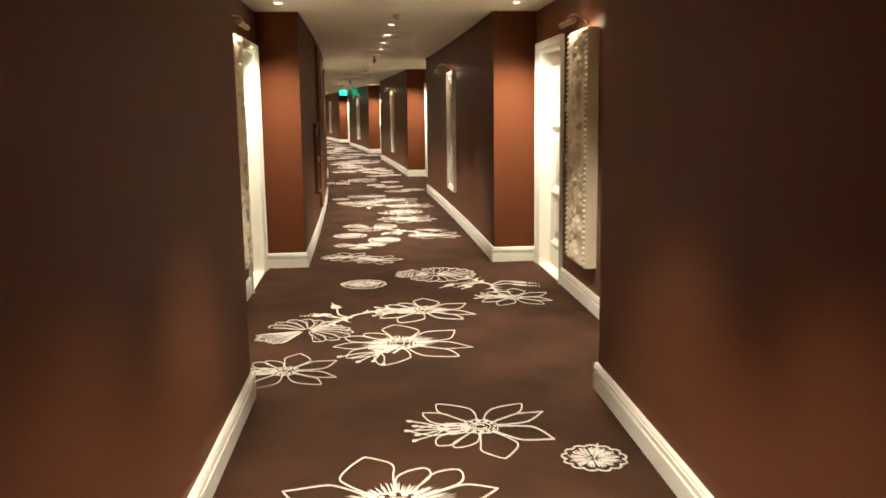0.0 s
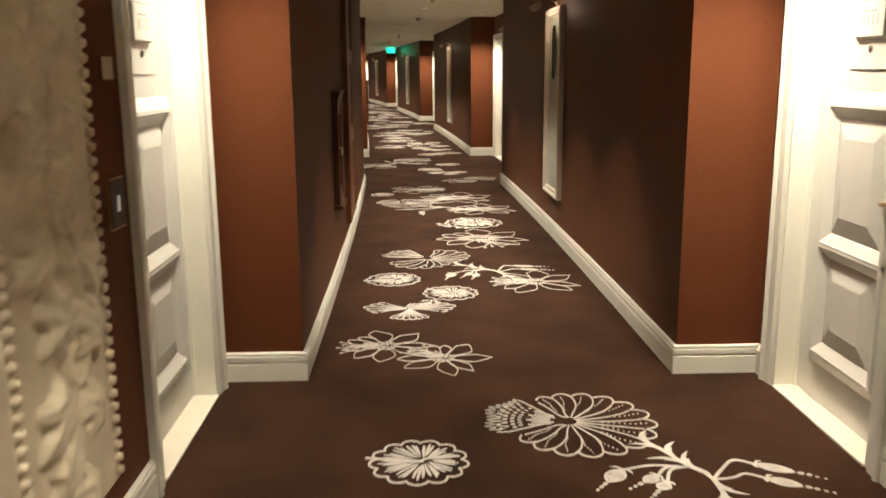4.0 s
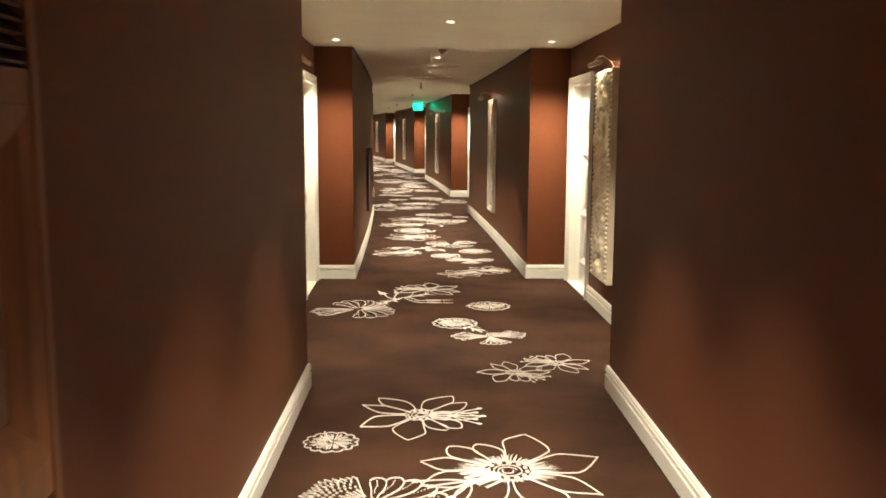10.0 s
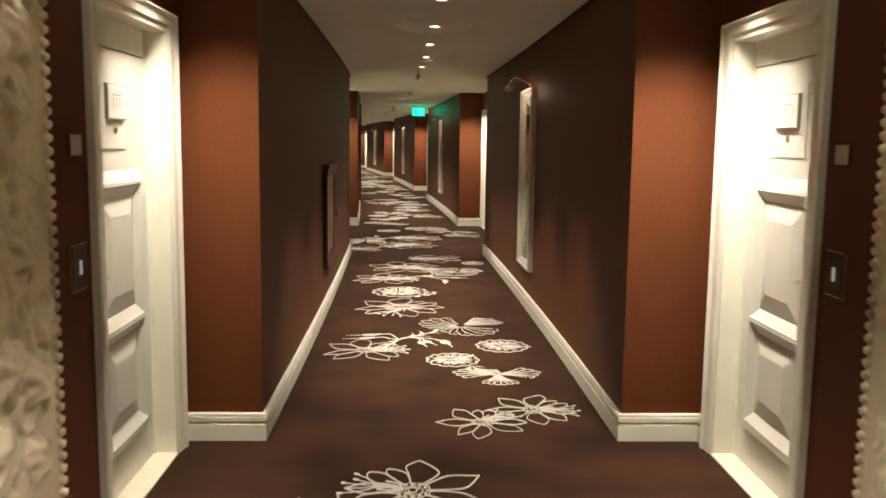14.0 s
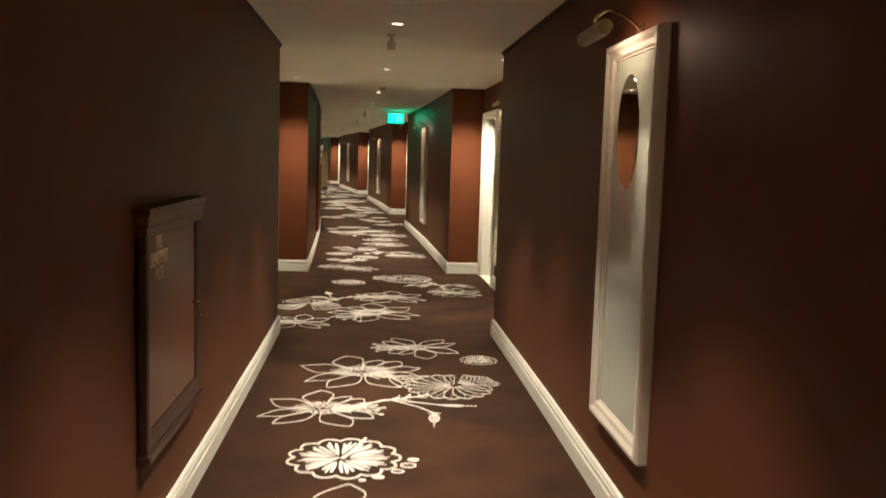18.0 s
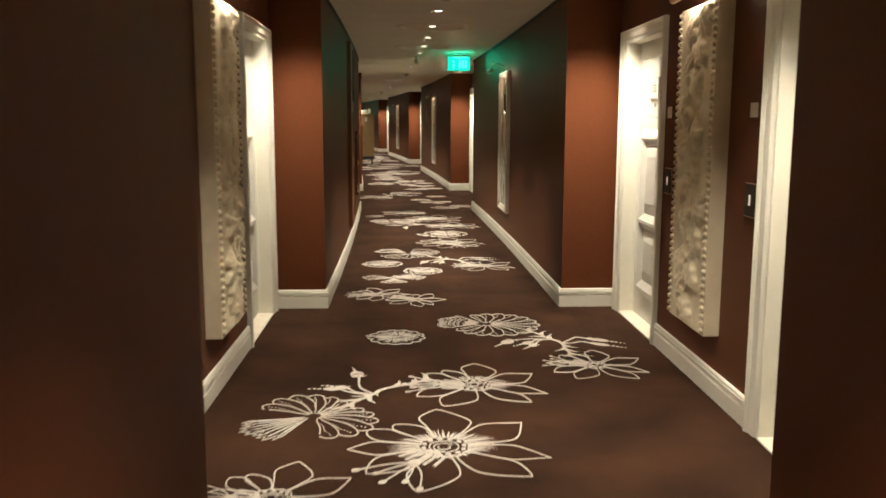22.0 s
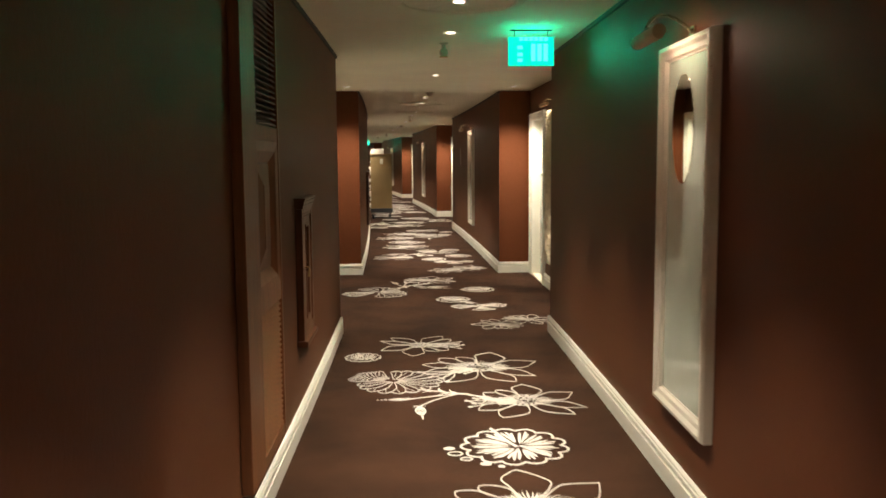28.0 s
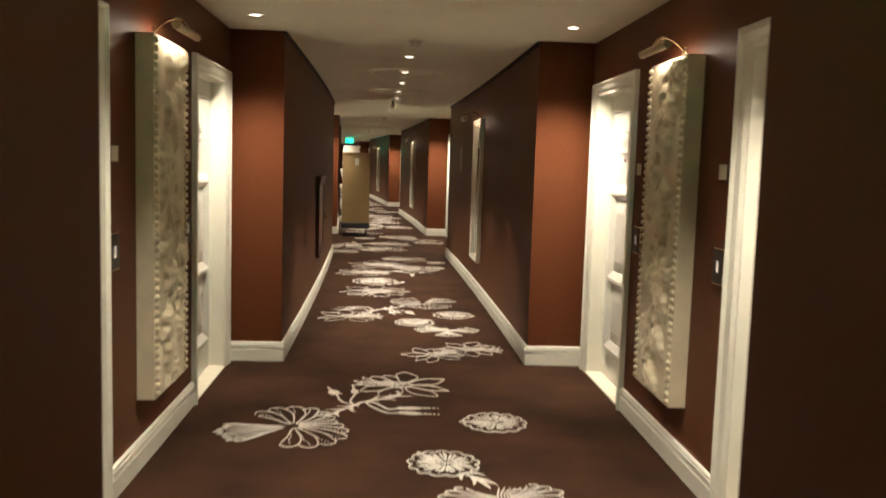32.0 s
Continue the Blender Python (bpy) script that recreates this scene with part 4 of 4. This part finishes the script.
def shell_mesh(name, winged=False):
    """A fan-shaped leaf of outlined fronds; opposite, a comb of stripes that ends in a spiky dotted cone."""
    bm = bmesh.new()
    fan(bm, 0.0, radians(236 if winged else 262), 13 if winged else 14, (lambda q: 0.66 + 0.36 * math.sin(math.pi * min(1.0, 0.72 * q)) ** 1.5 - 0.06 * q) if winged else (lambda q: 0.98 - 0.26 * q ** 2), 0.022)
    half, reach, teeth = (radians(27), 1.02, 9) if winged else (radians(37), 0.90, 13)
    edge = [polar(0.16, math.pi - 0.5 * half)]
    for i in range(2 * teeth + 1):
        u = -1 + i / teeth
        edge.append(polar(reach * (1.0 if i % 2 else 0.89) * (1 - 0.10 * u * u) * (1.04 - 0.04 * math.sin(7 * u)), math.pi + u * half))
    edge.append(polar(0.16, math.pi + 0.5 * half))
    stroke(bm, edge, 0.019)
    if winged:
        for i in range(8):
            u = (i - 3.5) / 3.9
            blade(bm, polar(0.92 - 0.05 * (i % 2), math.pi + u * half), polar(0.10, math.pi + u * half * 0.8), 0.03 * u, 0.021)
    else:
        for i in range(7):
            u = (i - 3) / 3.6
            stroke(bm, [polar(0.20, math.pi + u * half), polar(0.36, math.pi + u * half * 0.9), polar(0.46 - 0.05 * (i % 2), math.pi + u * half * 0.86)], 0.020)
        for row in range(4):
            for q in range(8):
                a = math.pi + half * 0.84 * (-1 + (q + 0.5 * (row % 2) + 0.25) / 4.0)
                dot(bm, polar(0.54 + 0.080 * row, a), 0.015, 1.8, a, 6)
    for i in range(teeth):
        a = math.pi + half * 0.9 * (-1 + (i + 0.5) * 2 / teeth)
        blade(bm, polar(reach * 0.80, a), polar(reach * 0.93, a), 0.0, 0.012)
    return done(name, bm)


def roundel_mesh(name, dots):
    """A round scalloped medallion of feathered leaves parted by dark gaps, crossed by a slanting stalk."""
    bm = bmesh.new()
    lobes = 13
    stroke(bm, [polar(0.86 + 0.14 * abs(math.sin(lobes / 2 * i * math.tau / 156)) ** 0.8, i * math.tau / 156) for i in range(156)], 0.050, closed=True)
    rng = random.Random(21)
    for i in range(lobes):
        a = (i + 0.5) * math.tau / lobes
        for q in (-1, 0, 1):
            b = a + q * 0.125 + rng.uniform(-0.02, 0.02)
            long = rng.uniform(0.76, 0.84) - 0.06 * abs(q)
            blade(bm, polar(long, b), polar(rng.uniform(0.10, 0.20), a + q * 0.05, 0.06, -0.05), rng.uniform(-0.04, 0.04), 0.039)
    stroke(bm, bend([(0.05, -0.08), (-0.12, 0.30), (-0.36, 1.04)], 4), 0.070, z=0.0055)
    stroke(bm, bend([(0.10, -0.02), (0.34, -0.20), (0.60, -0.62)], 4), 0.040, z=0.0055)
    if dots:
        for i, (x, y, r) in enumerate(((-1.22, -0.10, 0.08), (-1.12, -0.38, 0.10), (-0.93, -0.66, 0.08), (-0.60, -0.92, 0.08), (-0.34, -1.06, 0.05))):
            if i in (1, 2):
                stroke(bm, [(x + 1.3 * r * math.cos(q * math.tau / 12), y + r * math.sin(q * math.tau / 12)) for q in range(12)], 0.035, closed=True)
            else:
                dot(bm, (x, y), r, 1.3, 0.0, 10)
    return done(name, bm)


def butterfly_mesh(name):
    """Two wings of outlined fronds and a fan tail between them."""
    bm = bmesh.new()
    for side in (1, -1):
        fan(bm, math.pi / 2 - side * radians(80), radians(66), 5, lambda q: 1.0 - 0.22 * q, 0.026, False)
        for i in range(4):
            a = math.pi / 2 - side * radians(58 + 14 * i)
            stroke(bm, [polar(0.15, a), polar(0.5, a + 0.06), polar(0.80, a)], 0.018)
    fan(bm, -math.pi / 2, radians(66), 6, lambda q: 0.84 - 0.06 * q, 0.026, False, 0.05)
    for i in range(6):
        a = -math.pi / 2 + radians(-22 + 9 * i)
        stroke(bm, [polar(0.10, a), polar(0.66, a)], 0.024)
    for i in range(5):
        stroke(bm, [(0.05 * (i - 2), -0.1), (-0.06 + 0.05 * i, 0.18), (0.02 + 0.09 * i, 0.40)], 0.026)
    return done(name, bm)


def bud(bm, foot, tip, width, dotted):
    """An outlined spindle with fine stripes, and a row of shrinking dots off its point."""
    f, t = Vector((*foot, 0)), Vector((*tip, 0))
    d, o = t - f, Vector((-(t - f).y, (t - f).x, 0)).normalized()
    ring = []
    for side in (1, -1):
        for i in (range(11) if side > 0 else range(9, 0, -1)):
            u = i / 10
            ring.append(f + d * u + o * side * width * math.sin(math.pi * u) ** 0.8)
    stroke(bm, ring, 0.018, closed=True)
    for q in (-0.6, -0.2, 0.2, 0.6):
        stroke(bm, [f + d * u + o * q * width * math.sin(math.pi * u) for u in (0.12, 0.35, 0.65, 0.90)], width * 0.24)
    for side in (1, -1):
        blade(bm, (f.x, f.y), tuple((f + d * 0.12 + o * side * width * 1.5)[:2]), 0.2 * side, 0.012)
    for i in range(dotted):
        c = t + d.normalized() * (0.035 + 0.042 * i)
        dot(bm, (c.x, c.y), 0.013 - 0.0022 * i, 1.4, math.atan2(d.y, d.x), 6)


def sprig_mesh(name):
    """A short leafy tuft of unit length along x."""
    bm = bmesh.new()
    stroke(bm, [(0.0, 0.0), (0.4, 0.05), (0.9, 0.0)], 0.05)
    for foot, tip, curl in (((0.0, 0.05), (0.42, 0.36), 0.12), ((0.25, 0.05), (0.72, 0.30), -0.1), ((0.5, 0.02), (1.05, 0.22), 0.1), ((0.05, 0.0), (0.38, -0.30), -0.12), ((0.32, 0.0), (0.75, -0.26), 0.1), ((0.55, 0.0), (1.10, -0.05), 0.08)):
        blade(bm, foot, tip, curl, 0.055)
    return done(name, bm)


def stem_mesh(name, bulbs, buds):
    """A leafy stalk along x: short toothed leaves down both sides, round bulbs on thin shoots (foot, tip), and long dotted buds."""
    bm = bmesh.new()
    line = bend([(0.0, 0.0), (0.22, 0.03), (0.42, 0.04), (0.58, 0.07), (0.74, 0.02), (0.90, -0.03), (1.04, -0.03)], 5)
    stroke(bm, line, 0.028)
    for i in range(1, len(line) - 1):
        p, q = Vector(line[i]), Vector(line[i + 1])
        d = (q - p).normalized()
        o = Vector((-d.y, d.x))
        for side in (1, -1):
            if (i + 3 * (side > 0)) % 5 == 0:
                size = 0.13 + 0.05 * abs(math.sin(i * 1.7))
                way = 1 if i < 16 else -1
                for far, lean in ((1.0, 0.85), (0.62, 0.42)):
                    tip = p - d * size * far * way + o * side * size * lean
                    blade(bm, tuple(p), tuple(tip), 0.20 * side * way, 0.022)
    for k, (foot, tip) in enumerate(bulbs):
        root = (0.44, 0.03)
        stroke(bm, bend([root, (root[0] * 0.6 + foot[0] * 0.4 - 0.05, root[1] * 0.5 + foot[1] * 0.5), foot], 6), 0.020)
        bud(bm, foot, tip, 0.050 if k == 0 else 0.034, 3)
    for k, (foot, tip) in enumerate(buds):
        root = (0.62, 0.06)
        side = 1 if foot[1] > 0 else -1
        stroke(bm, bend([root, (root[0] - 0.08 + 0.10 * k, root[1] + side * 0.12), (foot[0] - 0.09, foot[1] * 0.80), foot], 6), 0.020)
        bud(bm, foot, tip, 0.036, 4)
    return done(name, bm)


MOTIFS = {
    "L": ("carpet_flower", flower_mesh("carpet_flower_large", 0.0165, True, True, 3, 0.75)),
    "K": ("carpet_flower", flower_mesh("carpet_flower_turned", 0.0165, True, True, 3, 1.75)),
    "M": ("carpet_flower", flower_mesh("carpet_flower_haired", 0.0178, True, True, 5, -0.10)),
    "N": ("carpet_flower", flower_mesh("carpet_flower_open", 0.0188, False, True, 8, -0.10)),
    "S": ("carpet_flower", flower_mesh("carpet_flower_small", 0.0200, False, True, 12, -0.30)),
    "shell": ("carpet_fan_leaf", shell_mesh("carpet_fan_leaf")),
    "wing": ("carpet_fan_leaf", shell_mesh("carpet_winged_leaf", True)),
    "R": ("carpet_roundel", roundel_mesh("carpet_roundel", False)),
    "D": ("carpet_roundel", roundel_mesh("carpet_roundel_dotted", True)),
    "B": ("carpet_butterfly_leaf", butterfly_mesh("carpet_butterfly_leaf")),
    "stem": ("carpet_stem", stem_mesh("carpet_stem", (((0.33, -0.33), (0.42, -0.48)), ((0.47, -0.20), (0.50, -0.30)), ((0.55, -0.19), (0.60, -0.27))), (((0.56, 0.40), (0.72, 0.53)), ((0.72, 0.34), (0.86, 0.45))))),
    "spray": ("carpet_stem", stem_mesh("carpet_budding_stem", (((0.70, 0.46), (0.80, 0.60)), ((0.36, 0.36), (0.28, 0.46)), ((0.42, 0.32), (0.38, 0.42))), ())),
    "forked": ("carpet_stem", stem_mesh("carpet_forked_stem", (((0.60, 0.46), (0.68, 0.62)), ((0.76, 0.34), (0.86, 0.46))), (((0.56, -0.44), (0.68, -0.62)), ((0.66, -0.34), (0.82, -0.50))))),
    "trail": ("carpet_stem", stem_mesh("carpet_trailing_stem", (((0.30, -0.58), (0.48, -0.84)), ((0.06, -0.40), (-0.12, -0.52))), ())),
    "sprig": ("carpet_sprig", sprig_mesh("carpet_sprig")),
}
# (motif, s, n, size, turn in degrees); turn 0 points to +n
NARROW_PATTERN = (
    ("S", 0.52, -0.56, 0.29, 20), ("S", 0.29, -0.24, 0.27, -30), ("B", 1.29, -0.42, 0.31, 0), ("sprig", 1.50, -0.26, 0.20, -120), ("R", 1.68, -0.13, 0.195, 30), ("R", 2.11, -0.54, 0.205, 80),
    ("wing", 2.83, -0.26, 0.40, -40), ("stem", 2.62, -0.05, 0.72, -50), ("N", 1.97, 0.51, 0.35, 0), ("K", 3.67, 0.25, 0.47, 10),
    ("D", 4.51, 0.265, 0.295, 0), ("M", 5.37, 0.43, 0.41, 0), ("trail", 5.68, -0.24, 0.60, -30), ("shell", 5.93, -0.44, 0.36, -35), ("L", 6.29, 0.19, 0.50, -8),
    ("N", 7.10, -0.235, 0.39, 180), ("R", 6.67, -0.70, 0.145, 0))
BAY_EVEN = (
    ("N", -3.53, -0.83, 0.36, 0), ("L", -3.00, -0.12, 0.51, 10), ("M", -2.07, 0.085, 0.43, 0), ("wing", -2.57, -0.77, 0.37, 40), ("spray", -2.47, -0.65, 0.68, 50),
    ("R", -0.97, -0.375, 0.20, 60), ("shell", -0.60, 0.29, 0.40, -17), ("stem", -0.78, 0.56, 0.70, -70), ("S", -1.69, 0.86, 0.34, -5))
BAY_ODD = (
    ("S", -3.70, 0.46, 0.26, 150), ("S", -3.47, 0.77, 0.26, -15), ("B", -2.69, 0.37, 0.31, 8), ("sprig", -2.36, 0.20, 0.22, -58), ("R", -2.22, 0.11, 0.19, 20), ("R", -1.51, 0.46, 0.195, 70),
    ("wing", -1.63, -0.74, 0.41, 22), ("forked", -1.42, -0.56, 0.64, 49), ("S", -0.67, -0.10, 0.36, 0))


def lay(table, o, flip, shift):
    for key, s, n, size, turn in table:
        name, me = MOTIFS[key]
        ob = new(name, me)
        ob.parent = floor
        ob.matrix_basis = on_arc(o + s, flip * n + shift, 0.0005) @ Matrix.Diagonal((flip, 1, 1, 1)) @ Matrix.Rotation(radians(turn), 4, "Z") @ Matrix.Diagonal((size, size, 1, 1))


for k in range(FIRST, LAST + 1):
    o, even = k * MODULE, k % 2 == 0
    lay(NARROW_PATTERN, o, 1 if even else -1, 0.0)
    if k > FIRST:
        lay(BAY_EVEN if even else BAY_ODD, o, 1, {1: -0.06, 3: 0.06}.get(k, 0.0))
